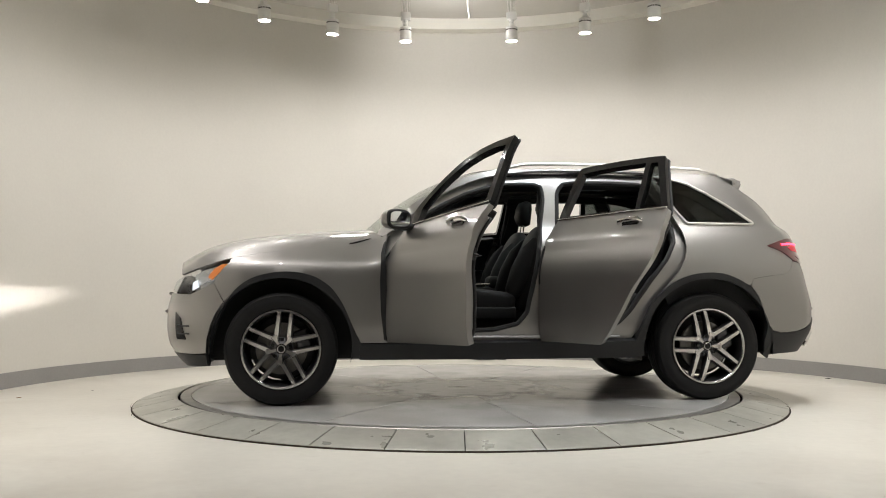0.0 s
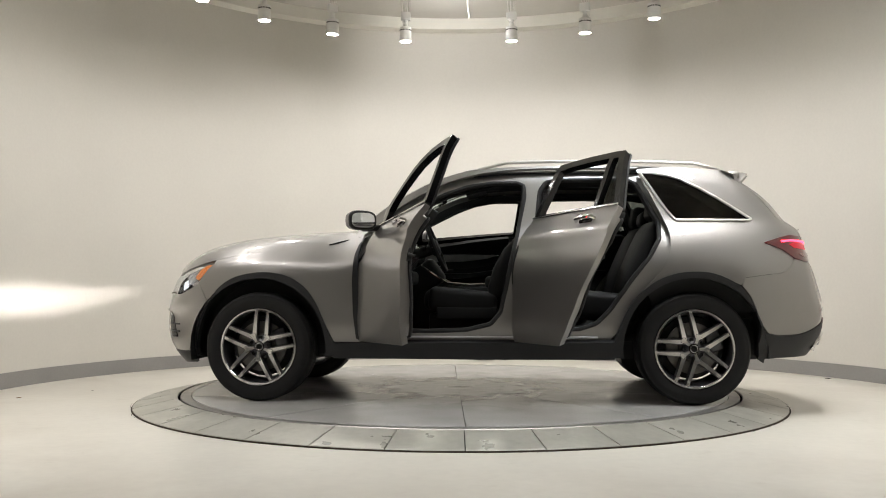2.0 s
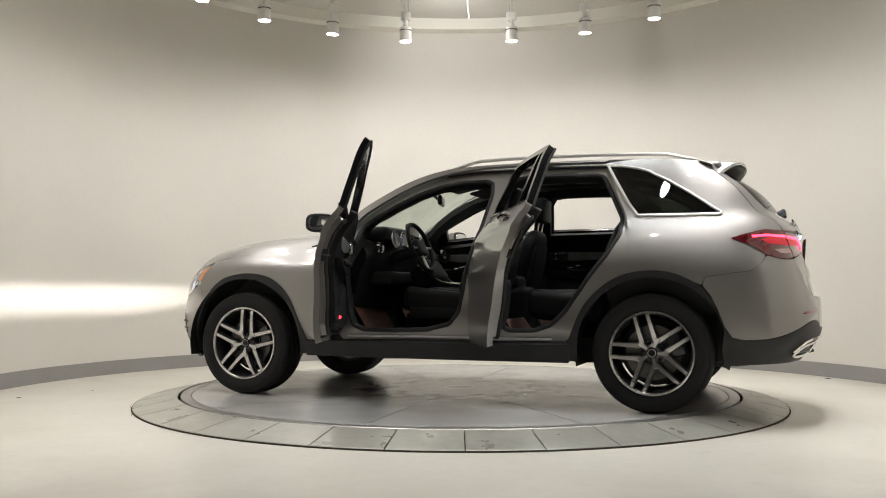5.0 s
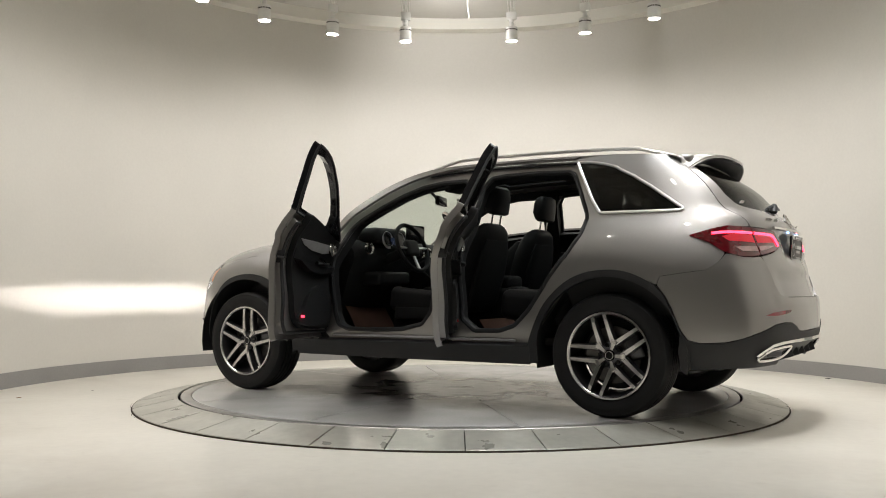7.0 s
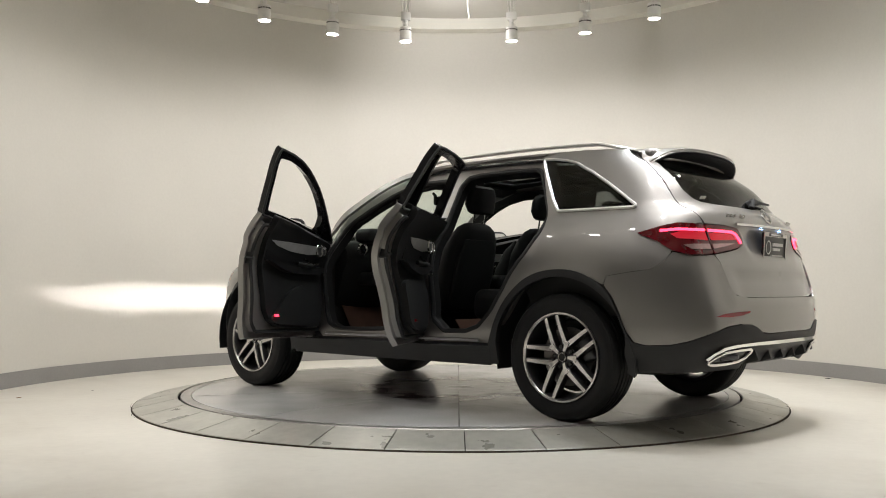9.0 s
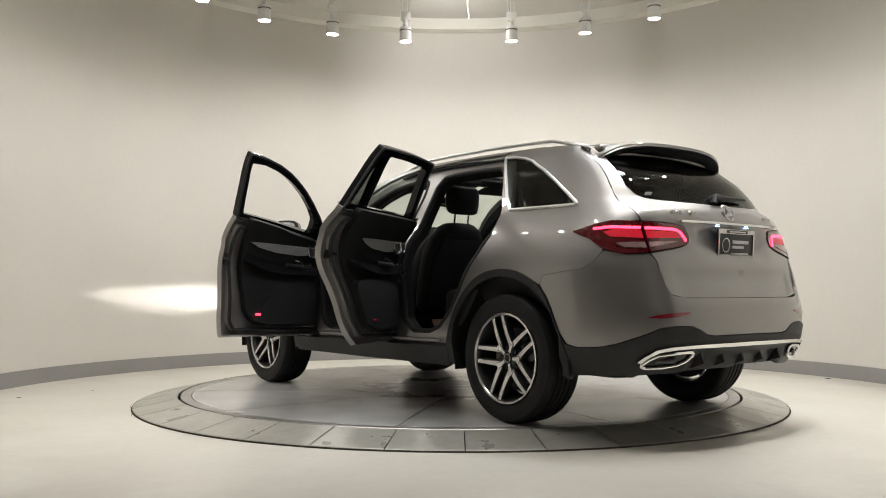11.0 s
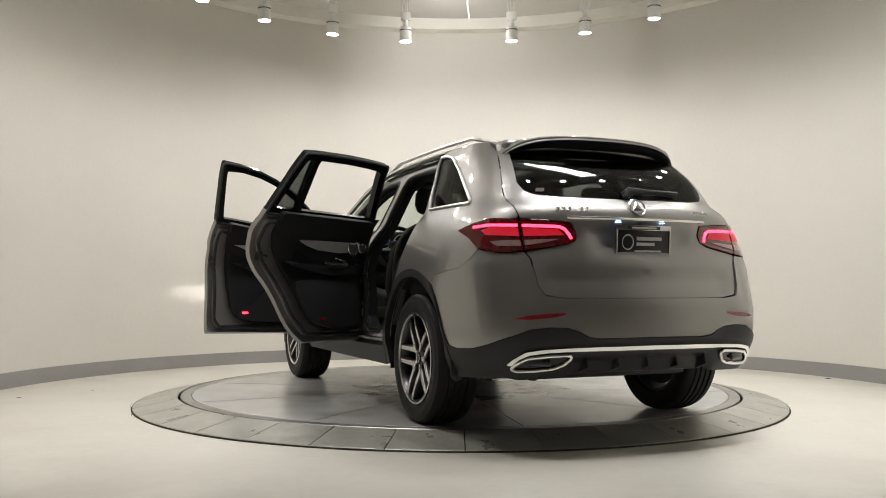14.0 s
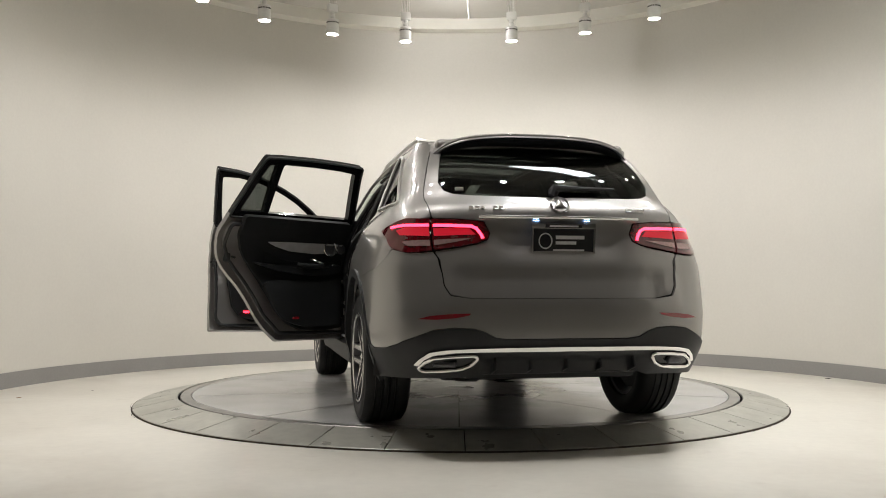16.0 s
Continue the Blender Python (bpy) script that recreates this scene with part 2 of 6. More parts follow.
sector(bm, RING_IN + 0.002, RING_OUT, 0.0016, w - 0.0016, (-0.05, 0.0), (-0.09, FLOOR_Z + 0.012), 6, 0.003)
first = part("plate", bm, M_PLATE, ring, smooth=False)
for k in range(PLATES):
    ob = first if not k else new("plate", first.data)
    ob.parent, ob.matrix_basis = ring, Matrix.Rotation(radians(-89.2) + w * k, 4, "Z")

# ---------- track with its heads ----------
track = tagged(new("lighting_track"), "white circular lighting track hung under the ceiling", "lighting track")
bm = bmesh.new()
arc_wall(bm, LAMP_R - 0.018, LAMP_R + 0.018, CEIL - 0.036, CEIL - 0.001, 0, 360, 96)
part("rail", bm, M_WHITE, track)
bm = bmesh.new()
tube(bm, [(0.095, LAMP_R, CEIL - 0.03), (0.10, LAMP_R, 3.78), (0.115, LAMP_R, 3.69), (0.11, LAMP_R - 0.01, 3.655)], 0.007)
part("loose_cable", bm, M_WHITE, track, "white cable end hanging loose")


def track_head():
    h = tagged(new("track_spotlight"), "lit white cylindrical track spotlight pointing down", "spotlight", "spotlights on the track")
    bm = bmesh.new()
    box(bm, (-0.052, -0.03, 0.232), (0.052, 0.03, 0.318), 0.012)
    part("adaptor", bm, M_WHITE, h)
    for x0, x1 in ((-0.03, -0.055), (-0.006, -0.014), (0.018, 0.022), (0.036, 0.04)):
        bm = bmesh.new()
        tube(bm, [(x0, 0, 0.31), (0.6 * x0 + 0.4 * x1, 0.0, 0.40), (x1, 0, CEIL - LAMP_Z - 0.03)], 0.0045)
        part("hanger_cable", bm, M_WHITE, h)
    for x in (-0.026, 0.034):
        bm = bmesh.new()
        tube(bm, [(x, 0.02, 0.235), (x * 1.1, 0.025, 0.19), (x * 1.05, 0.02, 0.15)], 0.004)
        part("feed_cable", bm, M_WHITE, h)
    bm = bmesh.new()
    lathe(bm, [(0.014, 0.145), (0.014, 0.165), (0.024, 0.175), (0.026, 0.19), (0.018, 0.205), (0.024, 0.215), (0.024, 0.24)], 18)
    part("stem", bm, M_WHITE, h)
    bm = bmesh.new()
    lathe(bm, [(0.0, 0.158), (0.046, 0.158), (0.058, 0.154), (0.063, 0.146), (0.063, 0.125), (0.0568, 0.1255)], 36)
    lathe(bm, [(0.057, 0.126), (0.057, 0.112)], 36)
    lathe(bm, [(0.057, 0.113), (0.063, 0.113), (0.064, 0.0), (0.058, 0.0), (0.056, 0.012)], 36)
    part("housing", bm, M_WHITE, h)
    bm = bmesh.new()
    for k in range(24):
        a = 2 * math.pi * k / 24
        box(bm, (-0.005, -0.002, -0.006), (0.005, 0.002, 0.006), 0, Matrix.Translation((0.061 * math.cos(a), 0.061 * math.sin(a), 0.119)) @ Matrix.Rotation(a + math.pi / 2, 4, "Z"))
    part("vent", bm, M_DIRT, h, "dark vent slots", smooth=False)
    bm = bmesh.new()
    lathe(bm, [(0.0, 0.003), (0.056, 0.006)], 36)
    part("lens", bm, M_LENS, h, "glowing lens")
    return h


head = track_head()
for i, a in enumerate(LAMP_ANGLES):
    p = lamp_place(a)
    m = Matrix.Translation(p) @ Matrix.Rotation(-radians(a), 4, "Z")
    if i:
        copy_thing(head, m)
    else:
        head.matrix_basis = m

# strip light over the front of the turntable
s = tagged(new("strip_light"), "long glowing white strip light on the ceiling", "ceiling light")
s.matrix_basis = pose(1.32, -1.2, CEIL - 0.001, 0, 0, -24)
bm = bmesh.new()
box(bm, (-0.66, -0.25, -0.05), (0.66, 0.25, 0), 0.01)
part("body", bm, M_WHITE, s)
bm = bmesh.new()
box(bm, (-0.64, -0.23, -0.062), (0.64, 0.23, -0.0525), 0.003)
part("diffuser", bm, M_STRIP, s)
# ---------- the car's skin: plan curve by height ----------
PLAN = ((2.24, 0), (2.235, 0.2), (2.2, 0.45), (2.12, 0.64), (2.0, 0.77), (1.85, 0.855), (1.65, 0.905), (1.4, 0.925), (1.0, 0.925), (0.5, 0.925),
        (0, 0.93), (-0.6, 0.935), (-1.2, 0.942), (-1.5, 0.942), (-1.75, 0.94), (-1.95, 0.922), (-2.1, 0.886), (-2.22, 0.818), (-2.31, 0.70), (-2.37, 0.51),
        (-2.406, 0.3), (-2.419, 0.12), (-2.42, 0))
ZS_W = (0.20, 0.30, 0.38, 0.45, 0.55, 0.65, 0.75, 0.85, 0.92, 1.0, 1.08, 1.15, 1.2, 1.3, 1.4, 1.5, 1.56, 1.62)
W_MID = (0.93, 0.95, 0.965, 0.985, 0.992, 0.988, 0.993, 1.0, 0.995, 0.972, 0.935, 0.885, 0.84, 0.79, 0.74, 0.69, 0.65, 0.60)
W_FRONT = (0.93, 0.955, 0.97, 0.985, 0.992, 0.992, 0.995, 0.99, 0.965, 0.86, 0.72, 0.62, 0.6, 0.6, 0.6, 0.6, 0.6, 0.6)
W_REAR = (0.90, 0.93, 0.955, 0.975, 0.985, 0.990, 0.995, 0.995, 0.98, 0.95, 0.91, 0.865, 0.83, 0.78, 0.735, 0.69, 0.655, 0.62)
ZS_R = (0.20, 0.30, 0.40, 0.48, 0.56, 0.62, 0.70, 0.80, 0.93, 1.07, 1.13, 1.17, 1.22, 1.30, 1.38, 1.47, 1.54, 1.60)
X_REAR = (2.20, 2.30, 2.37, 2.41, 2.42, 2.42, 2.40, 2.37, 2.335, 2.30, 2.295, 2.27, 2.195, 2.14, 2.07, 1.945, 1.83, 1.76)
ZS_F = (0.20, 0.30, 0.40, 0.50, 0.62, 0.73, 0.80, 0.88, 0.95, 1.0)
X_FRONT = (2.10, 2.20, 2.262, 2.274, 2.268, 2.24, 2.212, 2.155, 2.04, 1.9)


def curve_at(xs, ys, v):
    """Smooth interpolation through points."""
    v = min(max(v, xs[0]), xs[-1])
    i = 0
    while i < len(xs) - 2 and xs[i + 1] < v:
        i += 1
    x0, x1 = xs[i], xs[i + 1]
    s = (v - x0) / (x1 - x0)

    def slope(j):
        if j == 0:
            return (ys[1] - ys[0]) / (xs[1] - xs[0])
        if j == len(xs) - 1:
            return (ys[-1] - ys[-2]) / (xs[-1] - xs[-2])
        a, b = (ys[j] - ys[j - 1]) / (xs[j] - xs[j - 1]), (ys[j + 1] - ys[j]) / (xs[j + 1] - xs[j])
        return 0.0 if a * b <= 0 else 2 * a * b / (a + b)
    m0, m1 = slope(i) * (x1 - x0), slope(i + 1) * (x1 - x0)
    return (2 * s**3 - 3 * s**2 + 1) * ys[i] + (s**3 - 2 * s**2 + s) * m0 + (-2 * s**3 + 3 * s**2) * ys[i + 1] + (s**3 - s**2) * m1


PLAN_U = [0.0]
for (xa, ya), (xb, yb) in zip(PLAN, PLAN[1:]):
    PLAN_U.append(PLAN_U[-1] + math.hypot(xb - xa, yb - ya))
PX, PY = [p[0] for p in PLAN], [p[1] for p in PLAN]
U_END = PLAN_U[-1]


def smooth01(v):
    v = min(max(v, 0.0), 1.0)
    return v * v * (3 - 2 * v)


def width(x, z):
    f, m, r = (curve_at(ZS_W, w, z) for w in (W_FRONT, W_MID, W_REAR))
    a, b = smooth01((x - 0.55) / 0.5), smooth01((-x - 1.3) / 0.6)
    return m + (f - m) * a + (r - m) * b


def skin(u, z):
    """The body's outer surface (left half) at u along the plan and height z."""
    u = min(max(u, 0.0), U_END)
    x, y = curve_at(PLAN_U, PX, u), curve_at(PLAN_U, PY, u)
    w = width(x, z)
    if x < -1.4:
        x = -1.4 + (x + 1.4) * (curve_at(ZS_R, X_REAR, z) - 1.4) / 1.02
    elif x > 1.4:
        x = 1.4 + (x - 1.4) * (curve_at(ZS_F, X_FRONT, z) - 1.4) / 0.84
    return Vector((x, y * w, z))


def side(x, z):
    """(u, z) of the flank at a true x."""
    lo, hi = 0.0, U_END
    for _ in range(40):
        mid = (lo + hi) / 2
        if skin(mid, z).x > x:
            lo = mid
        else:
            hi = mid
    return ((lo + hi) / 2, z)


def rear(y, z):
    """(u, z) of the tail at a true y."""
    lo, hi = PLAN_U[13], U_END
    for _ in range(40):
        mid = (lo + hi) / 2
        if skin(mid, z).y > y:
            lo = mid
        else:
            hi = mid
    return ((lo + hi) / 2, z)


def front(y, z):
    lo, hi = 0.0, PLAN_U[8]
    for _ in range(40):
        mid = (lo + hi) / 2
        if skin(mid, z).y < y:
            lo = mid
        else:
            hi = mid
    return ((lo + hi) / 2, z)


def crease(p):
    """The shallow hollow under the car's shoulder line."""
    def ease(v):
        v = max(0.0, min(1.0, v))
        return v * v * (3 - 2 * v)
    drop = 1.035 + 0.03 * (0.75 - p.x) - p.z
    if drop <= 0:
        return 0.0
    return -0.013 * ease(drop / 0.05) * (1 - ease((drop - 0.10) / 0.34)) * ease((1.25 - p.x) / 0.4) * ease((p.x + 1.55) / 0.4)
# ---------- car materials ----------
M_PAINT = mat("warm_silver_car_paint", (0.295, 0.283, 0.273), 0.42, 0.74, vary=0.03, scale=4, fine=0.08, fine_scale=900, coat=1.0, Coat_Roughness=0.015)
M_CLAD = mat("black_grained_plastic", (0.024, 0.0245, 0.026), 0.5, Specular_IOR_Level=0.35, vary=0.2, scale=8, bump=0.15, bump_scale=500)
M_GLOSSBLACK = mat("gloss_black_trim", (0.009, 0.009, 0.010), 0.15, coat=0.2, Specular_IOR_Level=0.3, vary=0.1, scale=6)
M_TRIM = mat("black_interior_plastic", (0.012, 0.0125, 0.013), 0.62, Specular_IOR_Level=0.3, vary=0.2, scale=9, bump=0.2, bump_scale=400)
M_LEATHER = mat("black_leatherette", (0.008, 0.008, 0.0085), 0.6, Specular_IOR_Level=0.25, vary=0.25, scale=7, bump=0.3, bump_scale=260)
M_CARPET = mat("black_carpet", (0.018, 0.017, 0.016), 0.95, vary=0.3, scale=15, bump=0.5, bump_scale=600)
M_MAT = mat("brown_paper_mat", (0.12, 0.056, 0.036), 0.85, vary=0.25, scale=10, fine=0.1)
M_HEADLINER = mat("dark_headliner", (0.03, 0.03, 0.031), 0.95, vary=0.1, scale=12, bump=0.3, bump_scale=500)
M_ALU = mat("brushed_aluminium", (0.58, 0.58, 0.59), 0.40, 0.5, vary=0.15, scale=20)
M_RAIL = mat("satin_aluminium_rail", (0.78, 0.77, 0.75), 0.34, 0.75, vary=0.05, scale=12)
M_CHROME = mat("chrome", (0.80, 0.80, 0.79), 0.08, 1.0, vary=0.03, scale=10)
M_RUBBER = mat("tyre_rubber", (0.0115, 0.0115, 0.012), 0.6, Specular_IOR_Level=0.28, vary=0.25, scale=9, fine=0.15, fine_scale=300, bump=0.15, bump_scale=300)
M_SEAL = mat("door_seal_rubber", (0.012, 0.012, 0.013), 0.65, vary=0.2, scale=20)
M_RIM = mat("machined_alloy", (0.62, 0.61, 0.60), 0.22, 0.95, vary=0.08, scale=12)
M_RIMDARK = mat("dark_grey_alloy", (0.10, 0.10, 0.105), 0.3, 0.8, vary=0.1, scale=12)
M_DISC_B = mat("brake_disc_iron", (0.22, 0.21, 0.20), 0.45, 0.85, vary=0.25, scale=15)
M_REDLENS = mat("red_lamp_lens", (0.10, 0.002, 0.006), 0.08, coat=1.0, vary=0.3, scale=30)
M_REDGLOW = glow("red_lamp_light", (1.0, 0.03, 0.07), 7, (0.5, 0.01, 0.02))
M_REDDIM = glow("red_lamp_dim_light", (1.0, 0.015, 0.04), 0.38, (0.2, 0.01, 0.02))
M_CLEARLENS = mat("clear_lamp_lens", (0.42, 0.27, 0.26), 0.15, 0.3, coat=1.0, vary=0.25, scale=60)
M_REFLECTOR = mat("red_reflector", (0.28, 0.01, 0.02), 0.2, coat=1.0, vary=0.2, scale=60)
M_AMBER = glow("amber_marker_light", (1.0, 0.25, 0.02), 0.3, (0.5, 0.15, 0.02))
M_WHITEGLOW = glow("white_lamp_light", (0.9, 0.95, 1.0), 0.8)
M_BEAM = glow("headlamp_beam", (1.0, 0.96, 0.93), 150000.0)
M_PLATELIGHT = glow("plate_lamp_light", (0.30, 0.52, 1.0), 6)
M_BOWL = mat("lamp_bowl_chrome", (0.62, 0.62, 0.63), 0.25, 0.7, vary=0.15, scale=25)
M_DOORLIGHT = glow("red_door_light", (1.0, 0.02, 0.04), 8, (0.4, 0.0, 0.0))
M_SCREEN = glow("blue_dial_light", (0.12, 0.22, 0.6), 0.03, (0.02, 0.03, 0.05))
M_PLATEBLACK = mat("black_plate_insert", (0.012, 0.012, 0.013), 0.35, vary=0.2, scale=30)
M_PRINT = mat("silver_print", (0.62, 0.62, 0.62), 0.5, vary=0.1, scale=50)
M_BADGE = mat("badge_chrome", (0.55, 0.54, 0.53), 0.15, 1.0, vary=0.1, scale=40)


def glass(name, tint, graze=0.8):
    m = bpy.data.materials.new(name)
    m.use_nodes = True
    nt = m.node_tree
    b = nt.nodes["Principled BSDF"]
    out = nt.nodes["Material Output"]
    b.inputs["Base Color"].default_value = (0.005, 0.006, 0.006, 1)
    b.inputs["Roughness"].default_value = 0.02
    tr = nt.nodes.new("ShaderNodeBsdfTransparent")
    tr.inputs[0].default_value = (*tint, 1)
    gl = nt.nodes.new("ShaderNodeBsdfGlossy")
    gl.inputs["Roughness"].default_value = 0.015
    lw = nt.nodes.new("ShaderNodeLayerWeight")
    lw.inputs[0].default_value = 0.5
    pw = nt.nodes.new("ShaderNodeMath")
    pw.operation = "POWER"
    pw.inputs[1].default_value = 5.0
    fr = nt.nodes.new("ShaderNodeMath")
    fr.operation = "MULTIPLY_ADD"
    fr.inputs[1].default_value, fr.inputs[2].default_value = graze, 0.045
    nt.links.new(lw.outputs["Facing"], pw.inputs[0])
    nt.links.new(pw.outputs[0], fr.inputs[0])
    mx = nt.nodes.new("ShaderNodeMixShader")
    nt.links.new(fr.outputs[0], mx.inputs[0])
    nt.links.new(tr.outputs[0], mx.inputs[1])
    nt.links.new(gl.outputs[0], mx.inputs[2])
    nt.links.new(mx.outputs[0], out.inputs[0])
    return m


M_GLASS = glass("clear_green_glass", (0.88, 0.92, 0.89))
M_PRIVACY = glass("dark_privacy_glass", (0.34, 0.36, 0.35))
M_SUNROOF = glass("sunroof_glass", (0.80, 0.83, 0.82), 0.15)
M_LAMPGLASS = glass("lamp_cover_glass", (0.92, 0.93, 0.94))
M_MIRROR = mat("mirror_glass", (0.7, 0.72, 0.74), 0.03, 1.0)


# ---------- panels cut from the skin ----------
def inside(p, poly):
    x, y = p
    r = False
    for (xa, ya), (xb, yb) in zip(poly, poly[1:] + poly[:1]):
        if (ya > y) != (yb > y) and x < (xb - xa) * (y - ya) / (yb - ya) + xa:
            r = not r
    return r


def resample(poly, step):
    out = []
    for a, b in zip(poly, poly[1:] + poly[:1]):
        n = max(1, math.ceil(math.hypot(b[0] - a[0], b[1] - a[1]) / step))
        out += [(a[0] + (b[0] - a[0]) * k / n, a[1] + (b[1] - a[1]) * k / n) for k in range(n)]
    return out


def eased(poly, step, times=2):
    """Cuts the corners of an outline so that it runs in soft curves."""
    poly = resample(poly, step)
    for _ in range(times):
        new_poly = []
        for a, b in zip(poly, poly[1:] + poly[:1]):
            new_poly += [(0.75 * a[0] + 0.25 * b[0], 0.75 * a[1] + 0.25 * b[1]), (0.25 * a[0] + 0.75 * b[0], 0.25 * a[1] + 0.75 * b[1])]
        poly = new_poly
    return poly


def dist_seg(p, a, b):
    dx, dy = b[0] - a[0], b[1] - a[1]
    k = ((p[0] - a[0]) * dx + (p[1] - a[1]) * dy) / (dx * dx + dy * dy + 1e-12)
    k = min(1, max(0, k))
    return math.hypot(p[0] - a[0] - k * dx, p[1] - a[1] - k * dy)


def skin_n(u, z):
    e = 0.004
    du = skin(u + e, z) - skin(u - e, z)
    dz = skin(u, z + e) - skin(u, z - e)
    n = du.cross(dz)
    n.normalize()
    return n


CUT = {}


def flat_cut(outline, holes, grid, soft):
    """Triangles of an outline in (u, z), with holes."""
    key = (tuple(outline), tuple(tuple(h) for h in holes), grid, soft)
    if key in CUT:
        return CUT[key]
    rings = [eased(list(r), soft, 2) if soft else resample(list(r), grid) for r in (outline, *holes)]
    verts, edges = [], []
    for r in rings:
        k = len(verts)
        verts += r
        edges += [(k + i, k + (i + 1) % len(r)) for i in range(len(r))]
    us, zs = [p[0] for p in rings[0]], [p[1] for p in rings[0]]
    segs = [(a, b) for r in rings for a, b in zip(r, r[1:] + r[:1])]
    row = 0
    z = min(zs) + grid * 0.5
    while z < max(zs):
        u = min(us) + (grid * 0.5 if row % 2 else 0.1 * grid)
        near_z = [s for s in segs if min(s[0][1], s[1][1]) - grid < z < max(s[0][1], s[1][1]) + grid]
        while u < max(us):
            p = (u, z)
            if inside(p, rings[0]) and not any(inside(p, h) for h in rings[1:]):
                if all(dist_seg(p, a, b) > 0.45 * grid for a, b in near_z if min(a[0], b[0]) - grid < u < max(a[0], b[0]) + grid):
                    verts.append(p)
            u += grid
        z += grid * 0.87
        row += 1
    from_cdt = mathutils.geometry.delaunay_2d_cdt([Vector(v) for v in verts], edges, [], 0, 1e-6)
    vs = [(v.x, v.y) for v in from_cdt[0]]
    tris = []
    for f in from_cdt[2]:
        c = (sum(vs[i][0] for i in f) / 3, sum(vs[i][1] for i in f) / 3)
        if inside(c, rings[0]) and not any(inside(c, h) for h in rings[1:]):
            tris.append(tuple(f))
    CUT[key] = (vs, tris)
    return CUT[key]


def panel(name, outline, material, parent, s=1, offset=0.0, thick=0.012, grid=0.04, holes=(), label="", soft=0.02, full=False, shape=None):
    """A sheet with thickness cut out of the skin. s: -1 for the right-hand side; full: both halves in one."""
    vs, tris = flat_cut(tuple(outline), tuple(holes), grid, soft)
    outer, inner, index, where = [], [], {}, {}
    faces = []
    for sg in ((1, -1) if full else (s,)):
        at = []
        for u, z in vs:
            p, n = skin(u, z), skin_n(u, z)
            extra = shape(p) if shape else 0.0
            a, b = p + n * (offset + extra), p + n * (offset + extra - thick)
            a.y, b.y = a.y * sg, b.y * sg
            if full and abs(p.y) < 0.004:
                a.y = b.y = 0.0
            key = (round(a.x, 4), round(a.y, 4), round(a.z, 4)) if full else len(outer)
            if key not in index:
                index[key] = len(outer)
                outer.append(a)
                inner.append(b)
            at.append(index[key])
        for f in tris:
            g = [at[i] for i in f]
            if len(set(g)) == 3:
                faces.append(g if sg == 1 else g[::-1])
    bm = bmesh.new()
    vo = [bm.verts.new(p) for p in outer]
    vi = [bm.verts.new(p) for p in inner]
    count = {}
    for f in faces:
        for a, b in ((f[0], f[1]), (f[1], f[2]), (f[2], f[0])):
            count[frozenset((a, b))] = count.get(frozenset((a, b)), 0) + 1
    for f in faces:
        try:
            bm.faces.new([vo[i] for i in f])
            bm.faces.new([vi[i] for i in reversed(f)])
        except ValueError:
            continue
        for a, b in ((f[0], f[1]), (f[1], f[2]), (f[2], f[0])):
            if count[frozenset((a, b))] == 1:
                bm.faces.new((vo[b], vo[a], vi[a], vi[b]))
    return part(name, bm, material, parent, label, crease=38)


def sides(pts):
    return [side(x, z) for x, z in pts]


def rears(pts):
    return [rear(y, z) for y, z in pts]


def fronts(pts):
    return [front(y, z) for y, z in pts]


def on_skin(x, z, off=0.0):
    u, zz = side(x, z)
    return skin(u, zz) + skin_n(u, zz) * off


def on_tail(y, z, off=0.0):
    u, zz = rear(abs(y), z)
    p = skin(u, zz) + skin_n(u, zz) * off
    return Vector((p.x, p.y if y >= 0 else -p.y, p.z))


def flip(bm):
    """Mirrors a bmesh to the car's other side."""
    bmesh.ops.scale(bm, vec=(1, -1, 1), verts=bm.verts)
    return bm


def pill(bm, size, m, bevel=None, seg=4):
    """A softly rounded block."""
    t = bmesh.new()
    bmesh.ops.create_cube(t, size=1, matrix=Matrix.Diagonal((*size, 1)))
    bmesh.ops.bevel(t, geom=t.edges[:], offset=bevel or min(size) * 0.35, segments=seg, affect="EDGES", profile=0.5)
    join(bm, t, m)


# ---------- the car ----------
car = tagged(new("car"), "warm silver sport utility car with two open doors", "car")

ARCH_F = [(0.925, 0.40), (0.965, 0.48), (1.008, 0.578), (1.05, 0.665), (1.107, 0.748), (1.17, 0.80), (1.23, 0.833), (1.31, 0.855), (1.402, 0.863), (1.50, 0.856),
          (1.599, 0.833), (1.67, 0.797), (1.734, 0.745), (1.785, 0.67), (1.832, 0.565), (1.87, 0.45), (1.892, 0.345)]
ARCH_R = [(-0.925, 0.42), (-0.965, 0.52), (-1.015, 0.628), (-1.06, 0.69), (-1.112, 0.742), (-1.18, 0.795), (-1.257, 0.833), (-1.34, 0.856), (-1.425, 0.864), (-1.50, 0.862),
          (-1.568, 0.85), (-1.65, 0.818), (-1.734, 0.765), (-1.79, 0.69), (-1.825, 0.60), (-1.855, 0.52), (-1.885, 0.465)]
TOP_LINE = [(0.70, 1.155), (0.55, 1.285), (0.42, 1.37), (0.30, 1.438), (0.18, 1.492), (0.08, 1.527), (-0.05, 1.558), (-0.2, 1.577), (-0.4, 1.588), (-0.75, 1.592), (-1.0, 1.586), (-1.105, 1.58)]
A_LINE = [(0.82, 1.13), (0.70, 1.235), (0.55, 1.345), (0.42, 1.425), (0.30, 1.488), (0.18, 1.537), (0.08, 1.568), (-0.02, 1.588)]
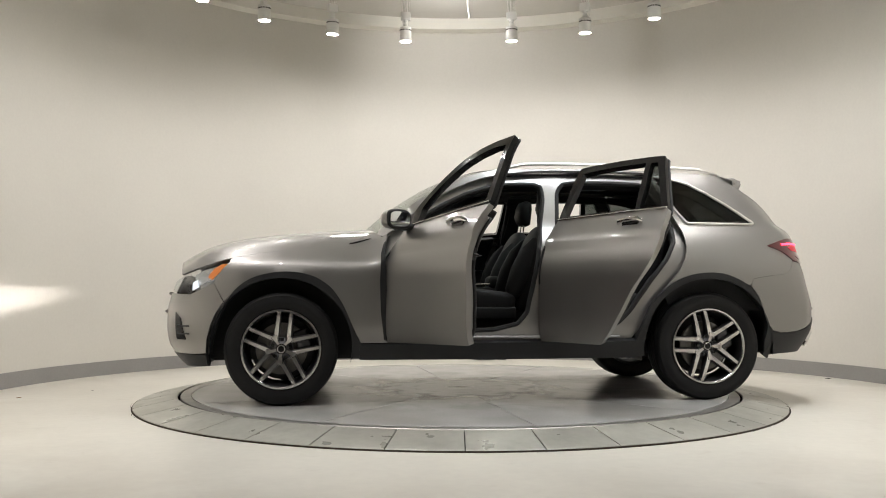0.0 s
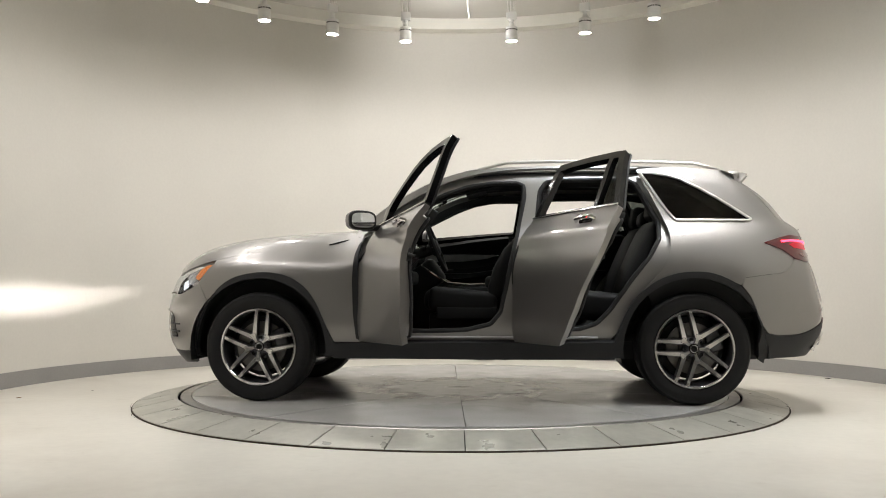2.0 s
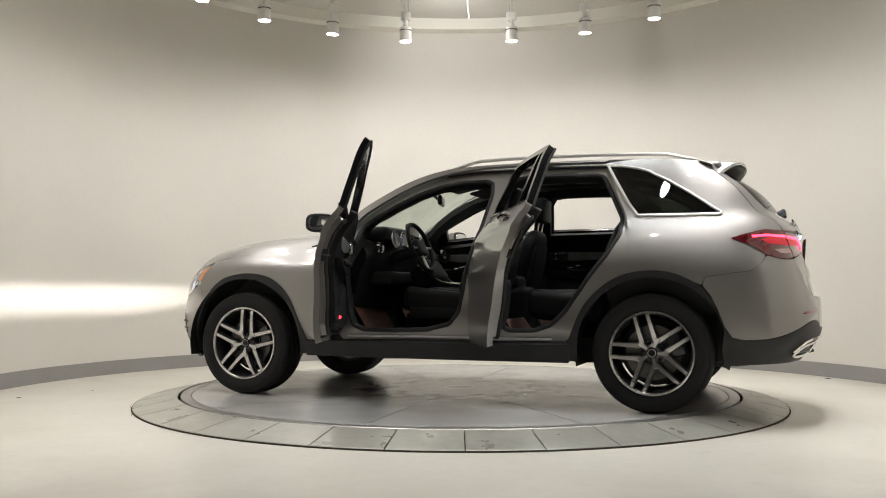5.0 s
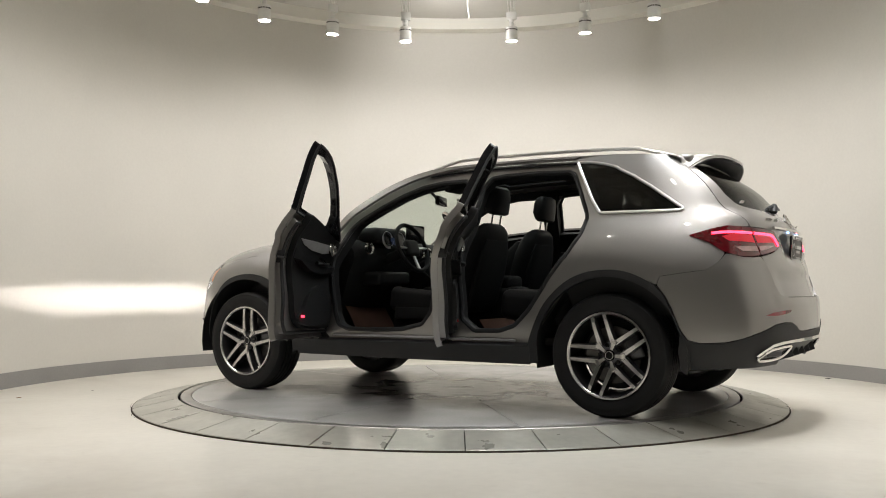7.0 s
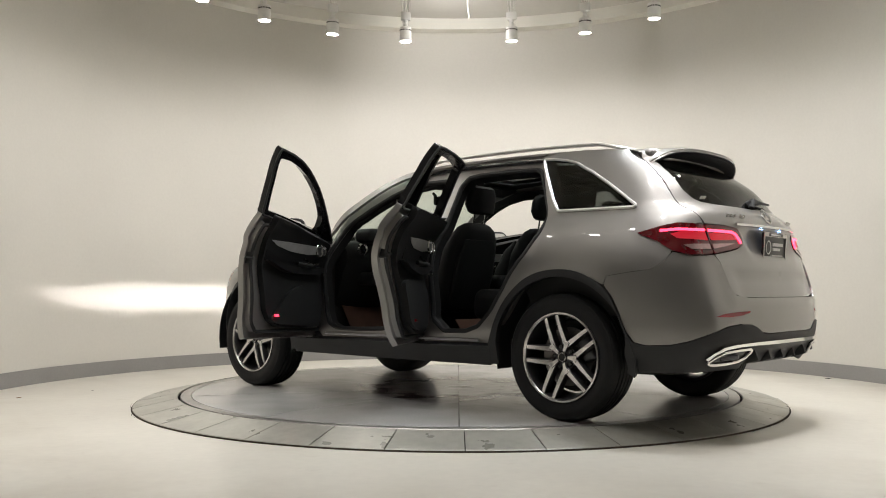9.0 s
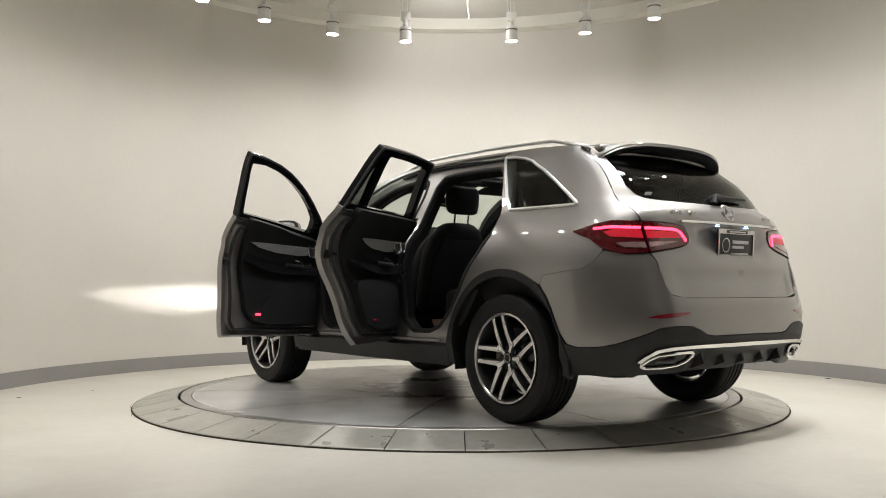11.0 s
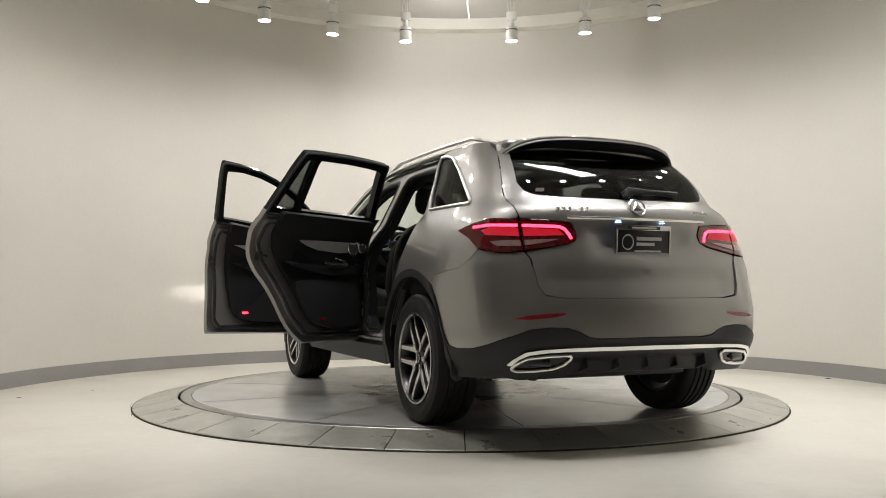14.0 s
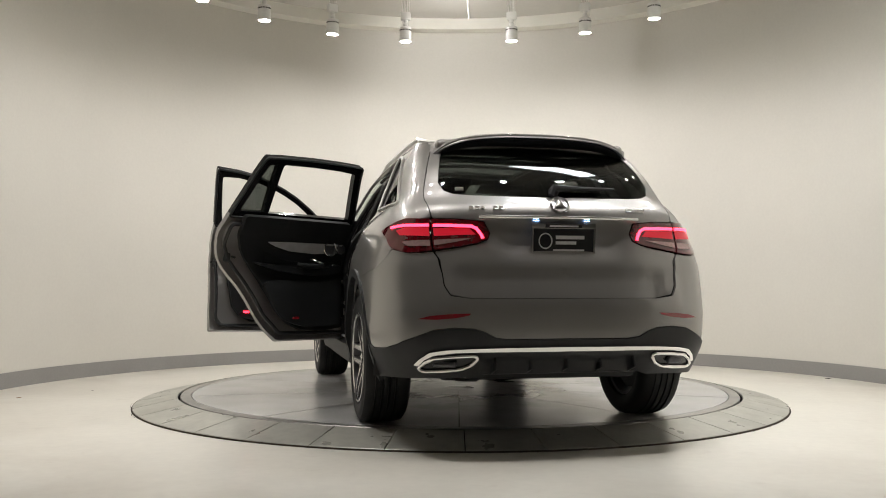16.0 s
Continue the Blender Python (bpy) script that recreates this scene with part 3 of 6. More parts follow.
HOOD_EDGE = [(2.12, 0.848), (1.95, 0.904), (1.77, 0.953), (1.58, 0.987), (1.4, 1.010), (1.2, 1.036), (1.0, 1.06), (0.86, 1.078)]
ROOF_EDGE = ((-0.02, 1.588), (-0.2, 1.602), (-0.5, 1.609), (-0.9, 1.606), (-1.3, 1.594), (-1.72, 1.568))
FRONT_SHUT = [(0.745, 0.40), (0.755, 0.55), (0.765, 0.75), (0.77, 0.95), (0.765, 1.06), (0.745, 1.12)]
MID_SHUT = [(-0.285, 0.40), (-0.285, 0.60), (-0.29, 0.80), (-0.30, 1.0), (-0.325, 1.2), (-0.35, 1.4), (-0.375, 1.58)]
REAR_SHUT = [(-0.84, 0.40), (-0.93, 0.49), (-1.0, 0.585), (-1.06, 0.675), (-1.12, 0.755), (-1.19, 0.83), (-1.255, 0.92), (-1.29, 1.02), (-1.295, 1.12), (-1.27, 1.215),
             (-1.22, 1.33), (-1.165, 1.46), (-1.115, 1.575)]
SHUT_LINE = [(0.535, 1.568), (0.585, 1.475), (0.615, 1.40), (0.640, 1.32), (0.655, 1.26), (0.66, 1.21), (0.655, 1.16), (0.651, 1.11)]


def dense(pts, k=4):
    """More points along a smooth curve through the given ones."""
    out = []
    for i in range(len(pts) - 1):
        p0, p1, p2, p3 = pts[max(i - 1, 0)], pts[i], pts[i + 1], pts[min(i + 2, len(pts) - 1)]
        for q in range(k):
            t = q / k
            out.append(tuple(0.5 * (2 * b + (c - a) * t + (2 * a - 5 * b + 4 * c - d) * t * t + (3 * b - a - 3 * c + d) * t**3) for a, b, c, d in zip(p0, p1, p2, p3)))
    return out + [pts[-1]]


def shifted(pts, dx, dz=0.0):
    return [(x + dx, z + dz) for x, z in pts]


for s in (1, -1):
    # wing, arch lips, sill
    panel("front_wing", sides(FRONT_SHUT + [(0.80, 1.095)] + HOOD_EDGE[::-1][:6] + [(1.775, 0.925), (1.83, 0.865), (1.872, 0.80), (1.80, 0.662)] + ARCH_F[:13][::-1]), M_PAINT, car, s, holes=(), shape=crease)
    inner = [(1.437 + 0.456 * math.cos(radians(a)), 0.368 + 0.456 * math.sin(radians(a))) for a in range(-8, 193, 8)]
    panel("wheel_arch_trim", sides([(0.915, 0.32)] + dense(ARCH_F, 2) + [(1.90, 0.30), (1.86, 0.30)] + inner + [(0.985, 0.30)]), M_CLAD, car, s, 0.010, 0.035, 0.035, label="black plastic arch trim")
    inner = [(-1.437 + 0.456 * math.cos(radians(a)), 0.368 + 0.456 * math.sin(radians(a))) for a in range(-8, 193, 8)]
    panel("wheel_arch_trim", sides([(-1.84, 0.30)] + inner[::-1] + [(-0.985, 0.30), (-0.90, 0.31)] + dense(ARCH_R, 2) + [(-1.90, 0.40)]), M_CLAD, car, s, 0.010, 0.035, 0.035, label="black plastic arch trim")
    panel("sill_trim", sides([(0.935, 0.292), (0.935, 0.392), (0.5, 0.398), (0, 0.402), (-0.5, 0.402), (-0.93, 0.408), (-0.93, 0.292), (0, 0.288)]), M_CLAD, car, s, 0.012, 0.06, 0.05, label="black plastic sill trim")
    # black strip laid on the wing, painting in the shade of the door gap
    panel("hinge_seal", sides([(0.742, 0.41), (0.752, 0.60), (0.762, 0.80), (0.767, 0.98), (0.757, 1.075), (0.775, 1.05), (0.795, 0.98), (0.803, 0.80), (0.797, 0.60), (0.775, 0.42)]), M_SEAL, car, s, 0.003, 0.012, 0.03, soft=0.02, label="black strip standing in for the shaded door gap")
    panel("wing_corner", sides([(0.785, 1.108), (0.80, 1.092), (0.86, 1.074), (0.95, 1.064), (0.93, 1.085), (0.86, 1.14), (0.82, 1.14)]), M_PAINT, car, s, -0.002, 0.012, 0.03, soft=0.015)
    # inner body side with the two door openings
    outer = [(0.80, 0.395), (0.79, 0.75), (0.80, 1.09)] + A_LINE + [(-0.2, 1.600), (-0.5, 1.606), (-0.9, 1.603), (-1.16, 1.596), (-1.24, 1.45), (-1.335, 1.22), (-1.345, 1.05), (-1.30, 0.92), (-1.20, 0.80), (-1.09, 0.665), (-0.97, 0.50), (-0.90, 0.40), (0, 0.39)]
    open_f = [(0.585, 0.50), (0.62, 0.60), (0.645, 0.80), (0.655, 1.02), (0.60, 1.195), (0.50, 1.272), (0.36, 1.355), (0.20, 1.432), (0.04, 1.488), (-0.12, 1.515), (-0.30, 1.517), (-0.345, 1.49),
              (-0.35, 1.40), (-0.305, 1.18), (-0.265, 0.98), (-0.225, 0.76), (-0.185, 0.60), (-0.12, 0.515), (0.04, 0.475), (0.30, 0.465), (0.51, 0.468)]
    open_r = [(-0.43, 0.56), (-0.41, 0.80), (-0.41, 1.0), (-0.425, 1.2), (-0.452, 1.45), (-0.50, 1.522), (-0.60, 1.535), (-0.85, 1.537), (-1.07, 1.527), (-1.11, 1.50), (-1.18, 1.36), (-1.245, 1.222), (-1.235, 1.11), (-1.17, 0.985),
              (-1.09, 0.875), (-1.0, 0.745), (-0.91, 0.625), (-0.81, 0.52), (-0.70, 0.482), (-0.52, 0.48)]
    bodyside = panel("body_side", sides(outer), M_PAINT, car, s, -0.045, 0.03, 0.045, holes=(sides(open_f), sides(open_r)), soft=0.045)
    for opening in (open_f, open_r):
        bm = bmesh.new()
        pts = [skin(*p) - skin_n(*p) * 0.055 for p in eased(sides(opening), 0.05, 1)]
        tube(bm, pts, 0.017, 8, True)
        part("door_seal", flip(bm) if s < 0 else bm, M_SEAL, bodyside, "black rubber seal")
        bm = bmesh.new()
        pts = eased(sides(opening), 0.05, 1)
        rows = [[bm.verts.new(skin(*p) - skin_n(*p) * d) for d in (0.06, 0.10, 0.13)] for p in pts]
        for a, b in zip(rows, rows[1:] + rows[:1]):
            for j in range(2):
                bm.faces.new((a[j], b[j], b[j + 1], a[j + 1]))
        part("opening_lining", flip(bm) if s < 0 else bm, M_TRIM, bodyside, "black opening lining")
    bm = bmesh.new()
    tube(bm, [on_skin(x, 0.425, -0.03) for x in (0.62, 0.2, -0.2, -0.6, -0.82)], 0.008, 8)
    part("sill_strip", flip(bm) if s < 0 else bm, M_ALU, bodyside, "bright metal sill strip")
    # A-pillar skin over the door line
    panel("pillar_skin", sides([(0.775, 1.105)] + TOP_LINE[:7] + [(-0.2, 1.580), (-0.4, 1.591), (-0.75, 1.595), (-1.0, 1.589), (-1.11, 1.584), (-1.14, 1.598), (-0.9, 1.606), (-0.5, 1.609), (-0.2, 1.602)] + A_LINE[::-1]), M_PAINT, car, s, 0.0, 0.02, 0.04, soft=0.05)
    # quarter panel with its window
    qwin = [(-1.135, 1.552), (-1.22, 1.547), (-1.32, 1.528), (-1.42, 1.490), (-1.52, 1.438), (-1.64, 1.362), (-1.76, 1.278), (-1.845, 1.218), (-1.83, 1.207), (-1.60, 1.208), (-1.345, 1.210), (-1.285, 1.29), (-1.21, 1.42)]
    panel("rear_quarter", sides(dense(REAR_SHUT[4:]) + [(-1.3, 1.594), (-1.5, 1.582), (-1.68, 1.572)]) + rears(SHUT_LINE + [(0.70, 1.105), (0.756, 1.11), (0.805, 1.09)]) + sides([(-1.895, 1.055)])
          + rears([(0.842, 1.01), (0.83, 0.955)]) + sides([(-2.07, 0.905), (-2.01, 0.86), (-1.87, 0.842), (-1.755, 0.825), (-1.735, 0.775)] + ARCH_R[4:12][::-1]), M_PAINT, car, s, holes=(sides(qwin),), soft=0.03)
    q = panel("quarter_window", sides(qwin), M_PRIVACY, car, s, -0.006, 0.004, 0.05, label="dark tinted quarter window", soft=0.03)
    bm = bmesh.new()
    tube(bm, [skin(*p) + skin_n(*p) * 0.004 for p in eased(sides(qwin), 0.04, 1)], 0.0095, 6, True)
    part("chrome_frame", flip(bm) if s < 0 else bm, M_RAIL, q, "bright chrome window frame")
    # roof rail
    bm = bmesh.new()
    pts = []
    for k in range(25):
        x = -0.02 - 1.70 * k / 24
        ze = curve_at([-p[0] for p in ROOF_EDGE], [p[1] for p in ROOF_EDGE], -x)
        lift = 0.038 * min(1, min(k, 24 - k) / 3.0)
        pts.append(on_skin(x, ze - 0.004, 0.0) + Vector((0, -0.018, lift)))
    tube(bm, pts, 0.014, 8, flat=0.8)
    part("roof_rail", flip(bm) if s < 0 else bm, M_RAIL, car, "bright aluminium roof rail")
    # tail lamps
    lamp_a = panel("tail_lamp", rears([(0.653, 1.10), (0.70, 1.104), (0.756, 1.108), (0.805, 1.088)]) + sides([(-1.9, 1.054)]) + rears([(0.842, 1.01), (0.83, 0.956), (0.785, 0.934), (0.72, 0.934), (0.653, 0.942)]), M_REDLENS, car, s, 0.006, 0.03, 0.035, label="lit red tail lamp", soft=0.02)
    lamp_b = panel("tail_lamp", rears([(0.645, 1.10), (0.52, 1.096), (0.40, 1.085), (0.374, 1.035), (0.382, 1.0), (0.434, 0.978), (0.52, 0.962), (0.645, 0.943)]), M_REDLENS, car, s, 0.006, 0.03, 0.035, label="lit red tail lamp on the tailgate", soft=0.02)
    for lampx, pts in ((lamp_a, [(0.815, 1.062), (0.77, 1.070), (0.72, 1.068), (0.66, 1.067)]), (lamp_b, [(0.64, 1.066), (0.55, 1.065), (0.46, 1.062), (0.435, 1.050), (0.415, 1.02), (0.408, 1.0)])):
        bm = bmesh.new()
        tube(bm, [on_tail(y, z, 0.008) for y, z in pts], 0.0075, 8)
        part("light_bar", flip(bm) if s < 0 else bm, M_REDGLOW, lampx, "glowing red light bar")
    panel("light_field", rears([(0.66, 1.055), (0.76, 1.060), (0.80, 1.045), (0.79, 1.02), (0.66, 1.012)]), M_REDDIM, lamp_a, s, 0.008, 0.006, 0.02, label="dim red glowing field", soft=0.01)
    panel("light_field", rears([(0.64, 1.053), (0.47, 1.050), (0.44, 1.02), (0.64, 1.012)]), M_REDDIM, lamp_b, s, 0.008, 0.006, 0.02, label="dim red glowing field", soft=0.01)
    panel("reverse_lens", rears([(0.66, 0.992), (0.74, 0.990), (0.785, 0.985), (0.76, 0.962), (0.66, 0.962)]), M_CLEARLENS, lamp_a, s, 0.009, 0.006, 0.02, label="clear lens section", soft=0.012)
    panel("reverse_lens", rears([(0.642, 0.992), (0.52, 0.998), (0.46, 1.0), (0.54, 0.982), (0.642, 0.965)]), M_CLEARLENS, lamp_b, s, 0.009, 0.006, 0.02, label="clear lens section", soft=0.012)
    panel("reflector", rears([(0.733, 0.606), (0.68, 0.622), (0.596, 0.630), (0.487, 0.634), (0.50, 0.624), (0.56, 0.612), (0.65, 0.604)]), M_REFLECTOR, car, s, 0.005, 0.012, 0.03, label="red bumper reflector", soft=0.012)
    # exhaust tip
    ex = [(0.715, 0.372), (0.69, 0.402), (0.655, 0.424), (0.56, 0.434), (0.465, 0.438), (0.448, 0.426), (0.475, 0.392), (0.52, 0.372), (0.60, 0.362), (0.69, 0.359)]
    tip = panel("exhaust_tip", rears(ex), M_GLOSSBLACK, car, s, 0.012, 0.02, 0.03, label="chrome-framed exhaust tip", soft=0.015)
    bm = bmesh.new()
    ring_pts = [skin(*p) + skin_n(*p) * 0.018 for p in eased(rears(ex), 0.03, 2)]
    tube(bm, ring_pts, 0.009, 8, True)
    part("chrome_frame", flip(bm) if s < 0 else bm, M_CHROME, tip, "polished chrome frame")
    bm = bmesh.new()
    pill(bm, (0.02, 0.12, 0.032), Matrix.Translation(on_tail(0.60, 0.395, 0.012)) @ Matrix.Rotation(-0.5, 4, "Z"), 0.01)
    part("baffle", flip(bm) if s < 0 else bm, M_RIMDARK, tip, "dark metal baffle")
    # headlight
    hl = panel("headlight", sides([(1.775, 0.926), (1.83, 0.862), (1.888, 0.802), (1.96, 0.762), (2.035, 0.725)]) + fronts([(0.50, 0.735), (0.49, 0.80)]) + sides([(2.06, 0.852), (2.018, 0.871), (1.965, 0.892), (1.905, 0.911), (1.84, 0.926)]), M_LAMPGLASS, car, s, 0.003, 0.004, 0.035, label="clear glass headlight with lit lamp", soft=0.02)
    hl.visible_shadow = False
    panel("bowl", sides([(1.80, 0.905), (1.90, 0.80), (2.03, 0.735)]) + fronts([(0.51, 0.745), (0.50, 0.80)]) + sides([(2.05, 0.858), (2.0, 0.876), (1.90, 0.906)]), M_BOWL, hl, s, -0.095, 0.004, 0.05, label="bright silver lamp bowl", soft=0.03)
    panel("reflector_bowl", sides([(1.80, 0.906), (1.845, 0.862), (1.90, 0.818), (1.96, 0.790), (2.015, 0.775), (2.02, 0.858), (1.96, 0.886), (1.89, 0.909)]), M_BOWL, hl, s, -0.022, 0.004, 0.03, label="bright silver side reflector", soft=0.02)
    panel("marker", sides([(1.788, 0.919), (1.833, 0.868), (1.888, 0.811), (1.918, 0.828), (1.878, 0.885), (1.828, 0.917)]), M_AMBER, hl, s, -0.004, 0.004, 0.03, label="lit amber side marker", soft=0.012)
    panel("daytime_lamp", sides([(1.985, 0.765), (2.03, 0.742), (2.03, 0.795), (1.995, 0.815)]), M_WHITEGLOW, hl, s, -0.01, 0.004, 0.03, label="glowing white daytime lamp", soft=0.01)
    bm = bmesh.new()
    # projector: a bright strip behind a slot that cuts the beam off level
    c0 = Vector((2.078, 0.59, 0.755))
    walls = [((-0.05, -0.040, -0.025), (0.0, -0.036, 0.025)), ((-0.05, 0.036, -0.025), (0.0, 0.040, 0.025)), ((-0.058, -0.040, -0.025), (-0.05, 0.040, 0.025))]
    for k in range(18):
        y0, y1 = -0.036 + 0.004 * k, -0.032 + 0.004 * k
        q = abs(y0 + y1) / 0.072
        walls.append(((-0.004, y0, 0.0016 + 0.0017 * math.exp(-(q / 0.18) ** 2)), (0.0, y1, 0.025)))
        walls.append(((-0.004, y0, -0.025), (0.0, y1, -0.0050 + 0.0052 * q ** 1.6)))
    walls += [((-0.05, -0.036, 0.021), (-0.004, 0.036, 0.025)), ((-0.05, -0.036, -0.025), (-0.004, 0.036, -0.021))]
    for lo, hi in walls:
        box(bm, [c0[i] + lo[i] for i in range(3)], [c0[i] + hi[i] for i in range(3)])
    part("projector", flip(bm) if s < 0 else bm, M_GLOSSBLACK, hl, "black projector housing", smooth=False)
    bm = bmesh.new()
    box(bm, (c0.x - 0.0495, c0.y - 0.012, c0.z), (c0.x - 0.0485, c0.y + 0.012, c0.z + 0.0032))
    part("bulb", flip(bm) if s < 0 else bm, M_BEAM, hl, "bright headlight bulb", smooth=False)

# front end
panel("front_bumper", fronts([(0.0, 0.33), (0.5, 0.325)]) + sides([(2.02, 0.325), (1.905, 0.335), (1.88, 0.45), (1.842, 0.565), (1.80, 0.655), (1.872, 0.792), (1.95, 0.752), (2.035, 0.716)])
      + fronts([(0.50, 0.725), (0.46, 0.72), (0.42, 0.55), (0.36, 0.455), (0.0, 0.45)]), M_PAINT, car, full=True)
panel("bumper_lip", fronts([(0.0, 0.235), (0.45, 0.235)]) + sides([(2.02, 0.24), (1.90, 0.25), (1.89, 0.325), (2.02, 0.322)]) + fronts([(0.5, 0.322), (0.0, 0.326)]), M_CLAD, car, full=True, offset=0.004, label="black plastic front lip")
grille = panel("grille", fronts([(0.0, 0.455), (0.36, 0.46), (0.42, 0.56), (0.46, 0.725), (0.485, 0.80), (0.40, 0.855), (0.0, 0.87)]), M_GLOSSBLACK, car, full=True, offset=-0.03, label="black radiator grille")
for z in (0.60, 0.72):
    bm = bmesh.new()
    pts = []
    for k in range(-10, 11):
        y = 0.042 * k
        u, zz = front(abs(y), z)
        p = skin(u, zz)
        pts.append((p.x, y, p.z))
    tube(bm, pts, 0.018, 8, flat=0.7)
    part("louvre", bm, M_CHROME, grille, "chrome grille louvre")
for s in (1, -1):
    vent = panel("bumper_vent", sides([(2.06, 0.42), (2.13, 0.42), (2.14, 0.60), (2.10, 0.56)]), M_GLOSSBLACK, car, s, 0.004, 0.01, 0.03, label="black corner air vent", soft=0.015)
    for z in (0.46, 0.51):
        bm = bmesh.new()
        tube(bm, [on_skin(2.04, z, 0.004), on_skin(2.09, z, 0.008), on_skin(2.125, z + 0.003, 0.005)], 0.006, 6)
        part("fin", flip(bm) if s < 0 else bm, M_CLAD, vent)


def sheet(bm, rows, thick=0.01, skip=None):
    """A grid of points as a sheet with a thickness along z and x."""
    n, m = len(rows), len(rows[0])
    top = [[bm.verts.new(p) for p in r] for r in rows]
    nor = []
    for i in range(n):
        nor.append([])
        for j in range(m):
            du = Vector(rows[min(i + 1, n - 1)][j]) - Vector(rows[max(i - 1, 0)][j])
            dv = Vector(rows[i][min(j + 1, m - 1)]) - Vector(rows[i][max(j - 1, 0)])
            q = du.cross(dv)
            q.normalize()
            nor[-1].append(q if q.z > 0 else -q)
    low = [[bm.verts.new(Vector(rows[i][j]) - nor[i][j] * thick) for j in range(m)] for i in range(n)]
    keep = {(i, j) for i in range(n - 1) for j in range(m - 1) if not (skip and skip(i, j))}
    for i, j in keep:
        bm.faces.new((top[i][j], top[i + 1][j], top[i + 1][j + 1], top[i][j + 1]))
        bm.faces.new((low[i][j + 1], low[i + 1][j + 1], low[i + 1][j], low[i][j]))
        for (di, dj), (a, b) in (((-1, 0), ((i, j), (i, j + 1))), ((1, 0), ((i + 1, j), (i + 1, j + 1))), ((0, -1), ((i, j), (i + 1, j))), ((0, 1), ((i, j + 1), (i + 1, j + 1)))):
            if (i + di, j + dj) not in keep:
                bm.faces.new((top[a[0]][a[1]], top[b[0]][b[1]], low[b[0]][b[1]], low[a[0]][a[1]]))
    bmesh.ops.delete(bm, geom=[v for v in bm.verts if not v.link_faces], context="VERTS")
    return bm


# bonnet
HX = [-p[0] for p in HOOD_EDGE]
HZ = [p[1] for p in HOOD_EDGE]
CX = (-2.17, -2.06, -1.88, -1.62, -1.30, -1.02, -0.86)
CZ = (0.900, 0.965, 1.045, 1.100, 1.135, 1.155, 1.162)
rows = []
for k in range(31):
    x = 2.125 - 1.325 * k / 30
    e = on_skin(x, curve_at(HX, HZ, -x))
    zc = curve_at(CX, CZ, -x)
    row = []
    for j in range(-16, 17):
        v = j / 16
        bulge = 0.008 * math.exp(-((abs(v) - 0.52) / 0.10) ** 2)
        row.append((x + 0.045 * (1 - v * v) * (1 - k / 30) + 0.055 * (1 - v * v) * (k / 30), v * e.y, e.z + (zc - e.z) * (1 - abs(v) ** 5) + 0.008 * (1 - v * v) + bulge))
    rows.append(row)
part("bonnet", sheet(bmesh.new(), rows, 0.015), M_PAINT, car)


# windscreen and roof
def screen_rows(inset, nw=16, nv=12, lift=0.0):
    rows = []
    for k in range(nw + 1):
        w = inset + (1 - 2 * inset) * k / nw
        x = 0.82 - 0.84 * w
        z = curve_at([-p[0] for p in A_LINE], [p[1] for p in A_LINE], -x)
        e = on_skin(x, z)
        row = []
        for j in range(-nv, nv + 1):
            v = j / nv
            row.append((e.x + (1 - v * v) * (0.115 + 0.025 * w), v * e.y, e.z + (1 - v * v) * (0.0 + 0.022 * w) + lift))
        rows.append(row)
    return rows


part("windscreen", sheet(bmesh.new(), screen_rows(0.0), 0.005), M_GLASS, car, "clear windscreen")
rows = []
XR = [-p[0] for p in ROOF_EDGE]
ZR = [p[1] for p in ROOF_EDGE]


def roof_rows(drop, nx=34, nv=14, x0=0.0, x1=-1.72, v1=1.0):
    rows = []
    for k in range(nx + 1):
        x = x0 + (x1 - x0) * k / nx
        ze = curve_at(XR, ZR, -x)
        e = on_skin(x, ze)
        hi = 0.024 + 0.006 * math.sin(math.pi * k / nx)
        row = []
        for j in range(-nv, nv + 1):
            v = v1 * j / nv
            row.append((x + 0.14 * (1 - v * v) * max(0, 1 - k / 6) - 0.05 * (1 - v * v) * max(0, (k - nx + 5) / 5), v * (e.y - 0.004), ze + hi * (1 - v * v) - drop))
        rows.append(row)
    return rows


def sun_hole(i, j):
    return (3 <= i < 12 or 14 <= i < 22) and 4 <= j < 24


roof = part("roof", sheet(bmesh.new(), roof_rows(0.0), 0.02, sun_hole), M_PAINT, car)
part("headliner", sheet(bmesh.new(), roof_rows(0.045), 0.01, sun_hole), M_HEADLINER, car, "dark fabric headliner")
full_rows = roof_rows(-0.003)
for i0, i1 in ((3, 12), (14, 22)):
    part("sunroof", sheet(bmesh.new(), [r[4:25] for r in full_rows[i0:i1 + 1]], 0.005), M_SUNROOF, roof, "glass sunroof pane")

# tail end
tail_win = [(0.0, 1.222), (0.256, 1.224), (0.437, 1.229), (0.52, 1.238), (0.562, 1.256), (0.582, 1.305), (0.565, 1.38), (0.54, 1.455), (0.50, 1.53)]
panel("tailgate", rears([(0.0, 0.711), (0.487, 0.7115), (0.577, 0.725), (0.604, 0.768), (0.611, 0.83), (0.618, 0.895), (0.642, 0.936), (0.52, 0.955), (0.434, 0.972), (0.38, 0.995), (0.368, 1.035), (0.394, 1.09), (0.52, 1.103), (0.643, 1.107)]
      + [(y - 0.004, z) for y, z in SHUT_LINE[::-1][1:7]] + [(0.555, 1.535), (0.51, 1.54)] + tail_win[::-1]), M_PAINT, car, full=True, grid=0.035,
      shape=lambda p: -0.022 * smooth01((p.z - 0.86) / 0.16) * smooth01((1.10 - p.z) / 0.025) * smooth01((0.37 - abs(p.y)) / 0.14)
      - 0.013 * smooth01((0.862 - p.z) / 0.035) * smooth01((0.58 - abs(p.y)) / 0.10))
